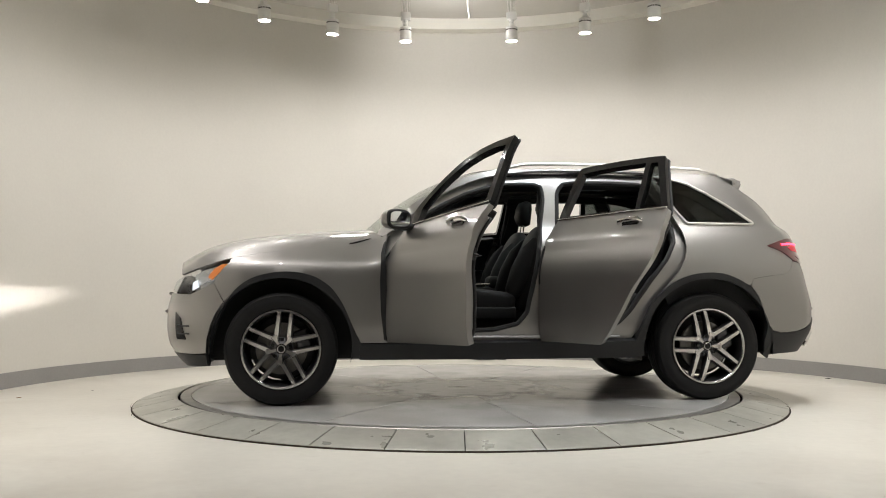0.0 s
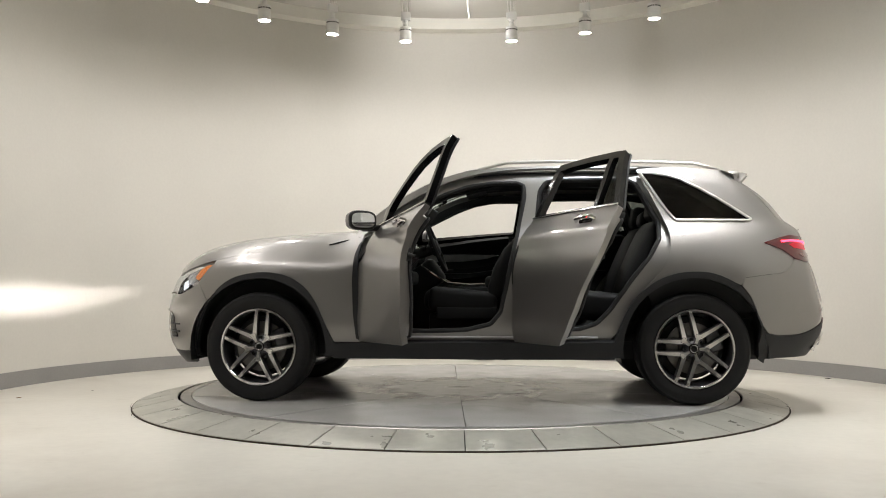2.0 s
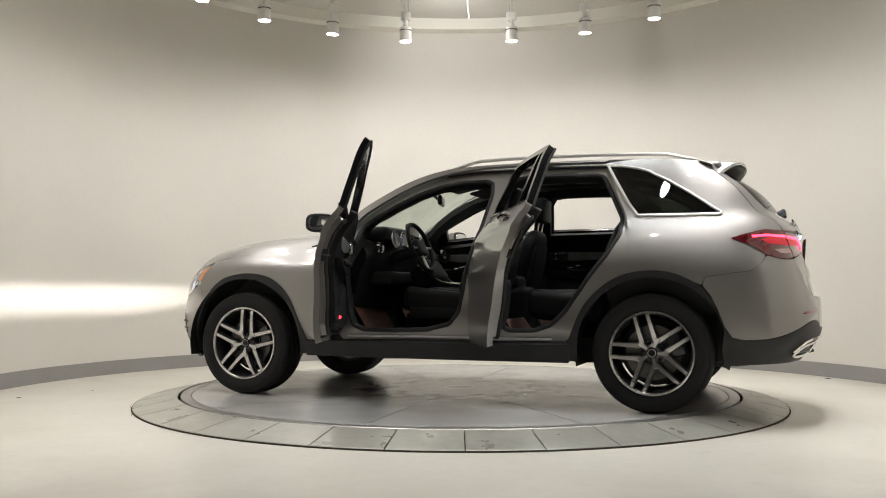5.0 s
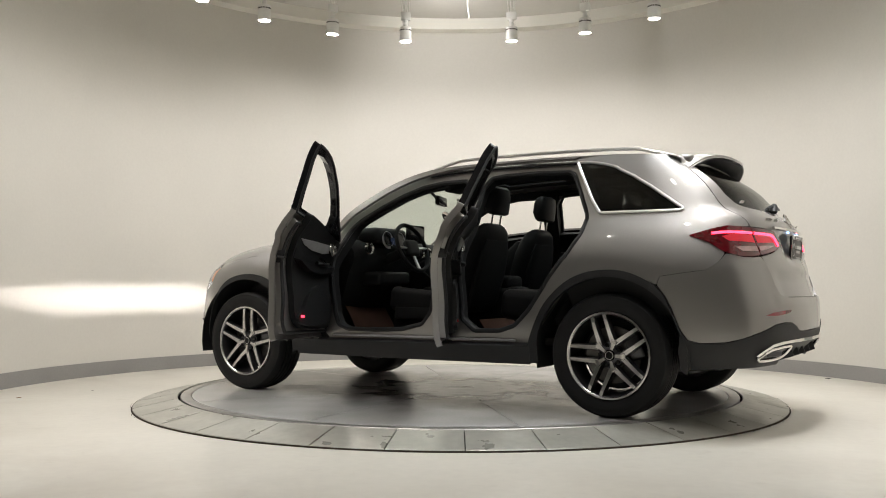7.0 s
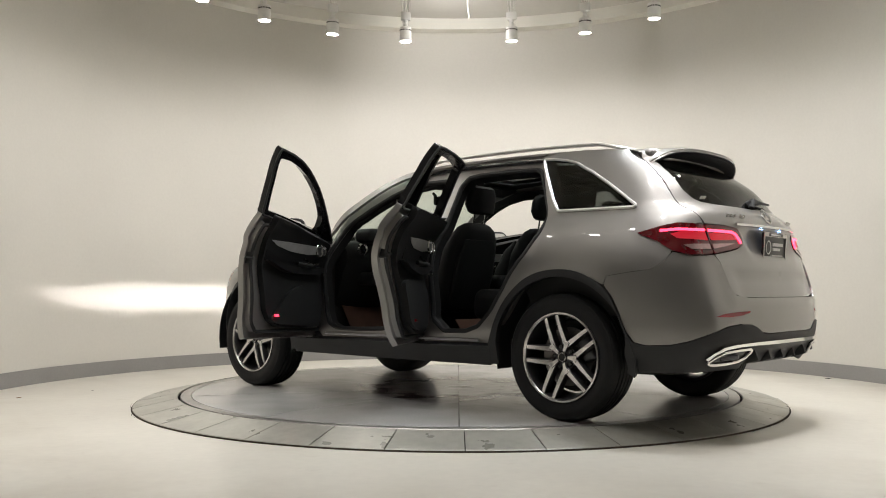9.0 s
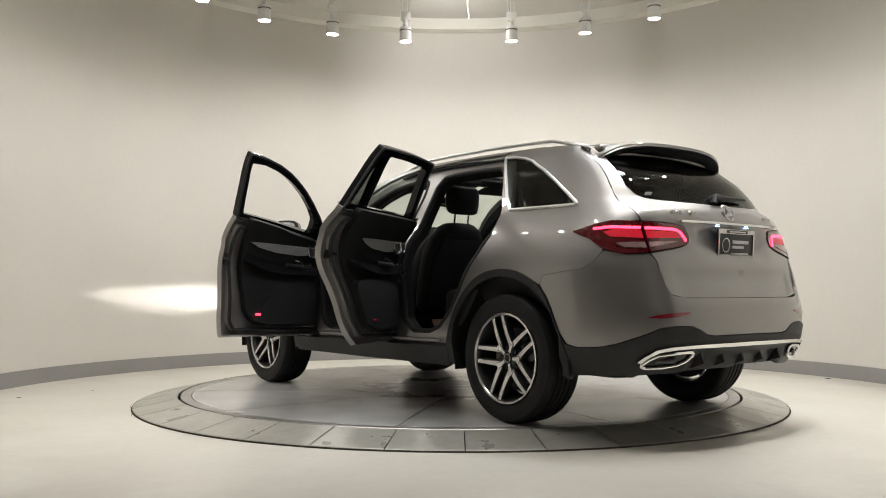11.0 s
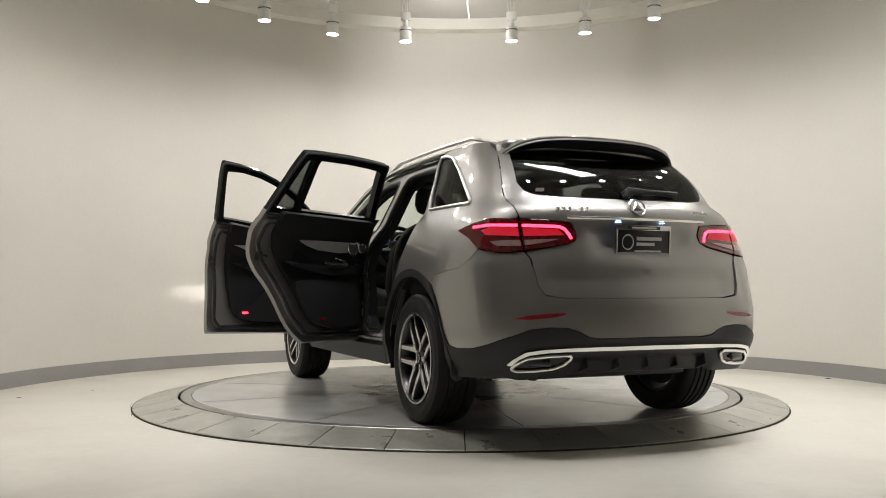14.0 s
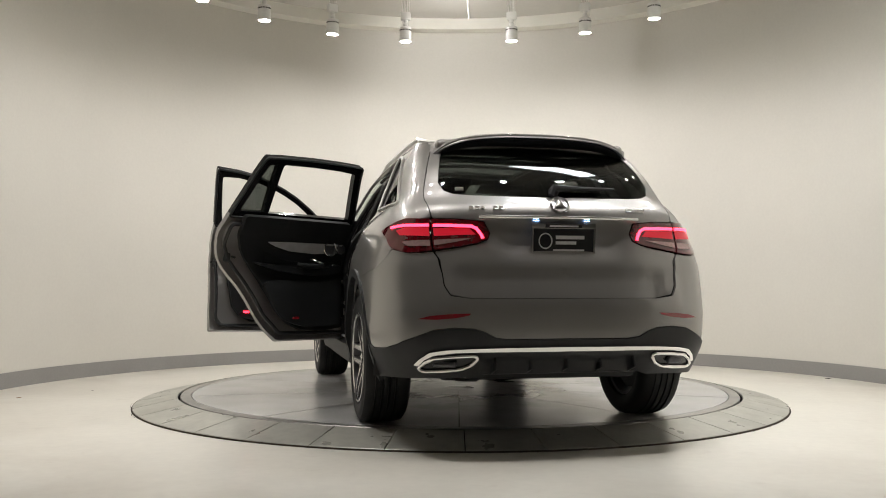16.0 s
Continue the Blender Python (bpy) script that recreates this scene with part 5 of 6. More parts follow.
def door(s, is_front, opening):
    if is_front:
        core = [(0.741, 0.404), (0.751, 0.55), (0.761, 0.75), (0.766, 0.95), (0.761, 1.06), (0.738, 1.117), (0.5, 1.155), (0.2, 1.18), (-0.1, 1.202), (-0.319, 1.215), (-0.296, 1.0), (-0.286, 0.8), (-0.281, 0.6), (-0.281, 0.404)]
        frame_out = [(0.738, 1.112), (0.70, 1.152), (0.55, 1.282), (0.42, 1.367), (0.30, 1.435), (0.18, 1.489), (0.08, 1.524), (-0.05, 1.555), (-0.2, 1.574), (-0.371, 1.582), (-0.346, 1.4), (-0.321, 1.205), (-0.1, 1.195), (0.2, 1.173), (0.5, 1.148)]
        win = [(0.50, 1.178), (0.2, 1.200), (-0.1, 1.222), (-0.272, 1.232), (-0.292, 1.34), (-0.318, 1.50), (-0.322, 1.533), (-0.2, 1.537), (-0.05, 1.518), (0.08, 1.486), (0.18, 1.450), (0.3, 1.395), (0.42, 1.322), (0.49, 1.262)]
        trim = [(0.66, 0.47), (0.69, 0.75), (0.70, 1.0), (0.68, 1.13), (0.5, 1.170), (0.2, 1.192), (-0.1, 1.215), (-0.24, 1.225), (-0.21, 1.12), (-0.185, 1.0), (-0.165, 0.75), (-0.13, 0.60), (-0.07, 0.52), (0.03, 0.475), (0.35, 0.46)]
        alu = [(0.64, 1.05), (0.40, 1.022), (0.15, 1.03), (-0.05, 1.06), (-0.16, 1.10), (0.1, 1.105), (0.4, 1.105), (0.65, 1.11)]
        sx, arm, grip, light, hx, hz, name, hinge, lat = 0.52, (0.25, 0.905), 0.34, (-0.03, 0.56), -0.10, 1.107, "front_door", (0.745, 0.885), (-0.283, 0.93)
        seal = [(0.70, 0.44), (0.725, 0.75), (0.73, 1.05), (-0.285, 1.18), (-0.25, 0.8), (-0.245, 0.50), (-0.20, 0.44)]
    else:
        core = [(-0.291, 0.404), (-0.291, 0.60), (-0.296, 0.8), (-0.306, 1.0), (-0.329, 1.214), (-0.7, 1.22), (-1.0, 1.224), (-1.263, 1.226)] + [(x + 0.005, z) for x, z in dense(REAR_SHUT[:9])[::-1]]
        frame_out = [(-0.328, 1.205), (-0.356, 1.4), (-0.381, 1.582), (-0.55, 1.588), (-0.75, 1.590), (-1.0, 1.584), (-1.11, 1.576)] + [(x + 0.005, z) for x, z in REAR_SHUT[9:12][::-1]] + [(-1.255, 1.21), (-1.0, 1.213), (-0.7, 1.212)]
        win = [(-0.378, 1.238), (-0.405, 1.40), (-0.425, 1.535), (-0.55, 1.545), (-0.75, 1.549), (-0.975, 1.544), (-1.0, 1.25), (-1.0, 1.242), (-0.7, 1.24)]
        trim = [(-0.36, 0.48), (-0.36, 0.80), (-0.37, 1.05), (-0.385, 1.232), (-0.7, 1.235), (-1.0, 1.237), (-1.19, 1.238), (-1.19, 1.14), (-1.145, 1.02), (-1.06, 0.885), (-0.97, 0.75), (-0.88, 0.62), (-0.79, 0.52), (-0.69, 0.47), (-0.5, 0.46)]
        alu = [(-0.39, 1.045), (-0.60, 1.025), (-0.80, 1.04), (-0.92, 1.075), (-0.98, 1.11), (-0.8, 1.115), (-0.55, 1.115), (-0.39, 1.115)]
        sx, arm, grip, light, hx, hz, name, hinge, lat = -0.50, (-0.64, 0.90), -0.64, (-0.74, 0.56), -1.02, 1.145, "rear_door", (-0.295, 0.89), (-1.19, 0.97)
        seal = [(-0.325, 0.44), (-0.325, 0.80), (-0.345, 1.18), (-1.25, 1.19), (-1.255, 1.05), (-1.20, 0.93), (-1.06, 0.745), (-0.95, 0.585), (-0.83, 0.45)]
    d = panel(name, sides(core), M_PAINT, car, s, 0.0, 0.036, 0.035, soft=0.025, shape=crease, label=("open " if opening else "closed ") + "warm silver car door")
    holes = [sides(win)]
    if not is_front:
        fix = [(-1.035, 1.243), (-1.030, 1.40), (-1.015, 1.540), (-1.075, 1.535), (-1.135, 1.40), (-1.205, 1.243)]
        holes.append(sides(fix))
    lean = (lambda p: 0.042 * min(1.0, max(0.0, (p.z - 1.18) / 0.38))) if is_front and opening else (lambda p: 0.0)
    fr = panel("window_frame", sides(frame_out), M_GLOSSBLACK, d, s, -0.002, 0.042, 0.035, holes=holes, shape=lean, soft=0.03, label="black window frame")
    if not is_front:
        g = panel("fixed_pane", sides(fix), M_PRIVACY, d, s, -0.02, 0.004, 0.05, soft=0.03, label="tinted fixed pane")
    panel("inner_panel", sides([(x, z) for x, z in seal]), M_PAINT, d, s, -0.034, 0.043, 0.05, soft=0.05, label="painted inner door panel")
    tr = panel("door_trim", sides(trim), M_TRIM, d, s, -0.072, 0.042, 0.045, soft=0.05, label="black inner door trim")
    bar("door_seal", [skin(*p) - skin_n(*p) * 0.078 for p in eased(sides(seal), 0.05, 2)], 0.011, M_SEAL, d, s, "black rubber seal", closed=True)
    bar("frame_seal", [skin(*p) - skin_n(*p) * (0.045 - lean(skin(*p))) for p in eased(sides(frame_out), 0.05, 1)], 0.008, M_SEAL, d, s, "black rubber seal", closed=True)
    panel("trim_inlay", sides(alu), M_ALU, d, s, -0.112, 0.008, 0.04, soft=0.03, label="dull aluminium trim inlay")
    panel("trim_insert", sides([(x, z - 0.075) for x, z in alu[:5]] + [(alu[4][0], 0.93), (arm[0], 0.92), (alu[0][0], 0.93)]), M_LEATHER, d, s, -0.111, 0.006, 0.05, soft=0.03, label="black padded insert")
    for r, dx in ((0.047, 0.0), (0.033, 0.086)):
        bm = bmesh.new()
        m = Matrix.Translation(inset_pt(sx + dx, 1.077, 0.126)) @ Matrix.Rotation(radians(90), 4, "X")
        lathe(bm, [(0.0, 0.004), (r * 0.8, 0.006), (r * 0.86, 0.010), (r, 0.008), (r * 1.04, 0.0)], 28, m)
        sp = part("speaker", flip(bm) if s < 0 else bm, M_RIMDARK, d, "round dark metal speaker grille")
        bm = bmesh.new()
        lathe(bm, [(r * 0.97, 0.009), (r * 1.03, 0.013), (r * 1.10, 0.009), (r * 1.08, 0.0), (r * 0.97, 0.0)], 28, m, True)
        part("speaker_ring", flip(bm) if s < 0 else bm, M_CHROME, sp, "bright ring")
    if is_front:
        rest = [(0.62, 0.925), (0.40, 0.90), (0.15, 0.895), (-0.03, 0.915), (-0.14, 0.945), (-0.14, 0.925), (-0.03, 0.885), (0.12, 0.845), (0.35, 0.835), (0.52, 0.85), (0.63, 0.88)]
        pocket = [(0.62, 0.50), (0.64, 0.68), (0.50, 0.755), (0.30, 0.75), (0.12, 0.69), (0.0, 0.61), (-0.09, 0.53), (0.05, 0.49), (0.35, 0.48)]
    else:
        rest = [(-1.05, 0.945), (-0.85, 0.91), (-0.65, 0.895), (-0.48, 0.915), (-0.40, 0.945), (-0.40, 0.895), (-0.47, 0.855), (-0.60, 0.83), (-0.75, 0.84), (-0.92, 0.88), (-1.05, 0.925)]
        pocket = [(-0.40, 0.50), (-0.40, 0.70), (-0.50, 0.775), (-0.68, 0.79), (-0.88, 0.79), (-0.97, 0.76), (-0.90, 0.63), (-0.80, 0.53), (-0.65, 0.485)]
    panel("armrest", sides(dense(rest, 3)), M_LEATHER, d, s, -0.110, 0.055, 0.04, soft=0.03, label="black padded armrest")
    panel("map_pocket", sides(dense(pocket, 3)), M_TRIM, d, s, -0.110, 0.026, 0.05, soft=0.04, label="black door pocket")
    bar("inner_handle", [inset_pt(grip + k * 0.035, 0.975 + 0.012 * math.cos(k), 0.135 + 0.012 * math.sin(k * 0.8)) for k in range(4)], 0.009, M_CHROME, d, s, "chrome inner handle")
    bar("pull_grip", [inset_pt(grip - 0.10, 0.94, 0.15), inset_pt(grip - 0.04, 0.935, 0.18), inset_pt(grip + 0.05, 0.93, 0.18), inset_pt(grip + 0.10, 0.94, 0.15)], 0.014, M_TRIM, d, s)
    for k in range(4 if is_front else 1):
        lump("window_switch", (0.03, 0.022, 0.012), inset_pt(arm[0] + 0.16 + 0.035 * k if is_front else -0.46, 0.948 + (0.003 * k), 0.155), M_CHROME, d, s, "chrome window switch", 0.004)
    lump("door_light", (0.045, 0.012, 0.016), inset_pt(light[0], light[1], 0.141), M_DOORLIGHT if (opening and is_front) else M_REFLECTOR, d, s, "red lit door light" if (opening and is_front) else "red door reflector", 0.004)
    # edge: lock, sticker, bolts
    lump("lock", (0.03, 0.05, 0.075), inset_pt(lat[0] + (0.022 if is_front else -0.02), lat[1], 0.058), M_CLAD, d, s, "black door lock", 0.008)
    bar("lock_bolt", [inset_pt(lat[0] - 0.005, lat[1], 0.05), inset_pt(lat[0] - 0.005 + 0.02, lat[1], 0.10)], 0.007, M_CLAD, d, s)
    lump("grommet", (0.012, 0.016, 0.016), inset_pt(lat[0] + 0.0, lat[1] + 0.19, 0.03), M_SEAL, d, s, "black grommet", 0.005)
    # black bar down the hinge edge, standing in for the darkness there
    bar("edge_seal", [inset_pt(x, z, 0.03) for x, z in core[:4]], 0.017, M_SEAL, d, s, "black bar standing in for shade in the hinge gap")
    # wider black face on the hinge edge, colouring in the shaded opening
    bm = bmesh.new()
    rows = []
    for x, z in dense(core[:5], 3):
        a, b = inset_pt(x, z, 0.006), inset_pt(x, z, 0.105)
        rows.append([bm.verts.new((a.x + 0.004, a.y, z)), bm.verts.new((a.x + 0.016, (a.y + b.y) / 2, z)), bm.verts.new((a.x + 0.004, b.y, z)), bm.verts.new((a.x - 0.01, b.y, z)), bm.verts.new((a.x - 0.01, a.y, z))])
    for a, b in zip(rows, rows[1:]):
        for j in range(5):
            bm.faces.new((a[j], b[j], b[(j + 1) % 5], a[(j + 1) % 5]))
    bm.faces.new(rows[0])
    bm.faces.new(rows[-1][::-1])
    part("hinge_cover", flip(bm) if s < 0 else bm, M_SEAL, d, "black face standing in for the dark hinge gap")
    # outside: handle and belt strip
    lump("handle_cup", (0.13, 0.012, 0.036), on_skin(hx, hz, 0.0), M_GLOSSBLACK, d, s, "dark handle recess", 0.005, Matrix.Rotation(radians(4), 4, "Y"))
    bar("door_handle", [on_skin(hx - 0.095, hz + 0.008, 0.006), on_skin(hx - 0.07, hz + 0.007, 0.032), on_skin(hx, hz + 0.004, 0.038), on_skin(hx + 0.07, hz, 0.032), on_skin(hx + 0.095, hz - 0.001, 0.006)], [0.009, 0.013, 0.014, 0.013, 0.009], M_CHROME, d, s, "chrome-edged door handle")
    belt = [(0.70, 1.128), (0.5, 1.158), (0.2, 1.183), (-0.1, 1.205), (-0.315, 1.218)] if is_front else [(-0.333, 1.217), (-0.7, 1.223), (-1.0, 1.227), (-1.255, 1.229)]
    bar("belt_strip", [on_skin(x, z, 0.004) for x, z in belt], 0.007, M_CHROME, d, s, "chrome belt strip")
    if is_front:
        # wing mirror
        rot = Matrix.Rotation(radians(12), 4, "Z")
        at = Matrix.Translation((0.51, 0.955, 1.185)) @ rot @ Matrix.Scale(0.8, 4)
        bm = bmesh.new()
        shell(bm, [(-0.075, 0.118, 0.074), (-0.05, 0.124, 0.079), (0.0, 0.12, 0.075), (0.045, 0.098, 0.058), (0.07, 0.06, 0.032)], at)
        mir = part("wing_mirror", flip(bm) if s < 0 else bm, M_PAINT, d, "silver wing mirror housing")
        bm = bmesh.new()
        shell(bm, [(-0.082, 0.110, 0.068), (-0.080, 0.118, 0.0745), (-0.066, 0.1245, 0.080)], at)
        part("mirror_rim", flip(bm) if s < 0 else bm, M_CLAD, mir, "black mirror rim")
        bm = bmesh.new()
        shell(bm, [(-0.086, 0.100, 0.059), (-0.083, 0.102, 0.061)], at)
        part("mirror_glass", flip(bm) if s < 0 else bm, M_MIRROR, mir, "mirror glass")
        lump("mirror_foot", (0.09, 0.13, 0.042), (0.525, 0.868, 1.142), M_CLAD, mir, s, "black mirror foot", 0.018)
    if opening:
        h = Vector((hinge[0], hinge[1], 0))
        d.matrix_basis = Matrix.Translation(h) @ Matrix.Rotation(radians(-opening), 4, "Z") @ Matrix.Rotation(radians(1.7 if is_front else 0.6), 4, "Y") @ Matrix.Translation(-h)
        bar("hinge_arm", [(hinge[0] + (0.03 if is_front else 0.04), 0.80, 0.80), (hinge[0] - 0.02, 0.83, 0.80), (hinge[0] - 0.06, 0.84, 0.80)], 0.014, M_PAINT, d, s)
    return d


door(1, True, 66)
door(1, False, 60)
door(-1, True, 0)
door(-1, False, 0)

# ---------- cabin ----------
bm = bmesh.new()
box(bm, (-1.15, -0.76, 0.40), (0.78, 0.76, 0.445), 0.015)
box(bm, (0.70, -0.74, 0.44), (0.82, 0.74, 0.95), 0.03)
part("cabin_floor", bm, M_CARPET, car, "black carpet")
bm = bmesh.new()
box(bm, (-2.15, -0.66, 0.55), (-1.12, 0.66, 0.72), 0.03)
part("cargo_floor", bm, M_CARPET, car, "black cargo floor")
for y in (0.40, -0.40):
    bm = bmesh.new()
    box(bm, (0.20, y - 0.22, 0.446), (0.58, y + 0.26, 0.452), 0.002)
    box(bm, (0.0, y - 0.22, -0.003), (0.22, y + 0.26, 0.003), 0.002, Matrix.Translation((0.575, 0, 0.45)) @ Matrix.Rotation(radians(-58), 4, "Y"))
    part("floor_mat", bm, M_MAT, car, "brown paper floor mat", smooth=False)
    bm = bmesh.new()
    box(bm, (-0.80, y - 0.22, 0.446), (-0.50, y + 0.26, 0.452), 0.002)
    box(bm, (0.0, y - 0.22, -0.003), (0.12, y + 0.26, 0.003), 0.002, Matrix.Translation((-0.505, 0, 0.45)) @ Matrix.Rotation(radians(-55), 4, "Y"))
    part("floor_mat", bm, M_MAT, car, "brown paper floor mat", smooth=False)
for s in (1, -1):
    panel("quarter_trim", sides([(-1.16, 1.57), (-1.5, 1.555), (-1.70, 1.45), (-1.90, 1.22), (-2.0, 1.0), (-1.95, 0.60), (-1.20, 0.60), (-1.10, 0.85), (-1.27, 1.02), (-1.28, 1.22)]), M_TRIM, car, s, -0.10, 0.01, 0.06, soft=0.05,
          holes=(sides([(-1.17, 1.53), (-1.32, 1.505), (-1.52, 1.415), (-1.80, 1.225), (-1.36, 1.225)]),), label="black cargo side trim")
    panel("pillar_trim", sides([(0.72, 1.11), (0.55, 1.24), (0.36, 1.335), (0.20, 1.41), (0.04, 1.468), (-0.12, 1.50), (-0.2, 1.575), (-0.05, 1.565), (0.18, 1.50), (0.42, 1.385), (0.70, 1.20), (0.78, 1.13)]), M_HEADLINER, car, s, -0.085, 0.01, 0.06, soft=0.05, label="dark pillar trim")
    panel("pillar_trim", sides([(-0.22, 0.50), (-0.28, 1.0), (-0.33, 1.5), (-0.33, 1.57), (-0.48, 1.575), (-0.44, 1.4), (-0.41, 1.0), (-0.42, 0.50)]), M_TRIM, car, s, -0.085, 0.03, 0.06, soft=0.05, label="black centre pillar trim")
    panel("roof_side_trim", sides([(0.0, 1.50), (-0.3, 1.525), (-0.7, 1.54), (-1.1, 1.53), (-1.6, 1.5), (-1.6, 1.545), (-1.1, 1.58), (-0.6, 1.59), (-0.1, 1.57)]), M_HEADLINER, car, s, -0.09, 0.012, 0.06, soft=0.05, label="dark roof side trim")
    bar("seat_belt", [inset_pt(-0.36, 1.30, 0.11), inset_pt(-0.37, 1.0, 0.115), inset_pt(-0.36, 0.6, 0.13)], 0.022, M_CARPET, car, s, "black seat belt", 6, flat=0.15)
    lump("grab_handle", (0.20, 0.03, 0.035), (-0.62, 0.53, 1.515), M_TRIM, car, s, "black grab handle", 0.012)

# dashboard
prof = [(0.98, 1.075), (0.86, 1.105), (0.70, 1.125), (0.58, 1.12), (0.52, 1.095), (0.475, 1.03), (0.475, 0.97), (0.52, 0.89), (0.56, 0.76), (0.60, 0.66), (0.75, 0.55), (0.95, 0.55)]
bm = bmesh.new()
rows = []
for k in range(25):
    v = -1 + 2 * k / 24
    y = 0.715 * v
    rows.append([bm.verts.new((x + 0.07 * v * v * (1 if x < 0.7 else 0) + 0.02 * (abs(v) ** 6), y, z - 0.015 * v * v)) for x, z in prof])
for a, b in zip(rows, rows[1:]):
    for j in range(len(prof)):
        bm.faces.new((a[j], b[j], b[(j + 1) % len(prof)], a[(j + 1) % len(prof)]))
bm.faces.new(rows[0])
bm.faces.new(rows[-1][::-1])
dash = part("dashboard", bm, M_TRIM, car, "black dashboard")
lump("cluster_hood", (0.20, 0.40, 0.11), (0.555, 0.38, 1.15), M_TRIM, dash, 1, "black instrument hood", 0.045)
for y in (0.46, 0.30):
    bm = bmesh.new()
    lathe(bm, [(0.0, 0.002), (0.058, 0.0), (0.062, 0.008), (0.068, 0.0)], 32, Matrix.Translation((0.452, y, 1.115)) @ Matrix.Rotation(radians(-80), 4, "Y"))
    part("dial", bm, M_ALU, dash, "round metal-ringed dial")
    bm = bmesh.new()
    lathe(bm, [(0.0, 0.006), (0.050, 0.005)], 28, Matrix.Translation((0.451, y, 1.115)) @ Matrix.Rotation(radians(-80), 4, "Y"))
    part("dial_face", bm, M_GLOSSBLACK, dash)
bm = bmesh.new()
box(bm, (0.443, 0.335, 1.08), (0.446, 0.43, 1.13), 0.001, Matrix.Identity(4))
part("display", bm, M_SCREEN, dash, "blue lit instrument display")
bm = bmesh.new()
box(bm, (0.50, -0.12, 1.11), (0.52, 0.12, 1.25), 0.006)
scr = part("centre_screen", bm, M_GLOSSBLACK, dash, "black centre screen")
for y in (0.63, -0.63, 0.10, 0.0, -0.10):
    bm = bmesh.new()
    x = 0.455 if abs(y) < 0.2 else 0.49
    z = 1.03 if abs(y) < 0.2 else 1.045
    m = Matrix.Translation((x, y, z)) @ Matrix.Rotation(radians(-85), 4, "Y")
    lathe(bm, [(0.030, 0.0), (0.036, 0.010), (0.044, 0.008), (0.046, -0.01)], 28, m)
    vent = part("air_vent", bm, M_CHROME, dash, "round chrome-ringed air vent")
    bm = bmesh.new()
    lathe(bm, [(0.0, 0.004), (0.034, 0.0)], 20, m)
    part("vent_core", bm, M_GLOSSBLACK, dash)
bm = bmesh.new()
pill(bm, (0.20, 0.40, 0.10), Matrix.Translation((0.53, 0.38, 0.83)), 0.03)
part("knee_panel", bm, M_TRIM, dash)

# steering wheel
sw = Matrix.Translation((0.285, 0.38, 1.055)) @ Matrix.Rotation(radians(-68), 4, "Y")
bm = bmesh.new()
lathe(bm, [(0.182 + 0.016 * math.cos(a), 0.016 * math.sin(a)) for a in [2 * math.pi * k / 10 for k in range(10)]], 48, sw, True)
wheel_rim = part("steering_wheel", bm, M_LEATHER, car, "black leather steering wheel")
bm = bmesh.new()
pill(bm, (0.13, 0.15, 0.06), sw @ Matrix.Translation((0, 0, -0.01)), 0.028)
part("airbag_pad", bm, M_TRIM, wheel_rim)
for a in (90, -90, 180):
    bm = bmesh.new()
    tube(bm, [sw @ Vector((0.05 * math.cos(radians(a)), 0.05 * math.sin(radians(a)), -0.012)), sw @ Vector((0.175 * math.cos(radians(a)), 0.175 * math.sin(radians(a)), 0.0))], 0.016, 8, flat=0.6)
    part("wheel_spoke", bm, M_ALU, wheel_rim, "dull metal spoke")
bm = bmesh.new()
tube(bm, [(0.30, 0.38, 1.045), (0.52, 0.38, 0.97)], 0.04, 12)
part("column", bm, M_TRIM, wheel_rim)
bm = bmesh.new()
tube(bm, [(0.36, 0.40, 1.03), (0.35, 0.50, 1.05), (0.34, 0.57, 1.055)], 0.009, 8)
part("stalk", bm, M_TRIM, wheel_rim)

# console
bm = bmesh.new()
pill(bm, (0.95, 0.25, 0.34), Matrix.Translation((0.02, 0, 0.60)) @ Matrix.Rotation(radians(0), 4, "Y"), 0.05)
pill(bm, (0.32, 0.26, 0.20), Matrix.Translation((0.42, 0, 0.82)) @ Matrix.Rotation(radians(35), 4, "Y"), 0.04)
pill(bm, (0.32, 0.23, 0.10), Matrix.Translation((-0.22, 0, 0.80)), 0.035)
console = part("centre_console", bm, M_TRIM, car, "black centre console")
for y in (0.125, -0.125):
    bar("console_edge", [(0.42, y, 0.93), (0.32, y, 0.86), (0.22, y, 0.80), (0.05, y, 0.785), (-0.06, y, 0.79)], 0.009, M_CHROME, console, 1, "bright metal console edge")
bm = bmesh.new()
box(bm, (-0.02, -0.09, 0.772), (0.28, 0.09, 0.782), 0.004)
part("console_lid", bm, M_GLOSSBLACK, console)


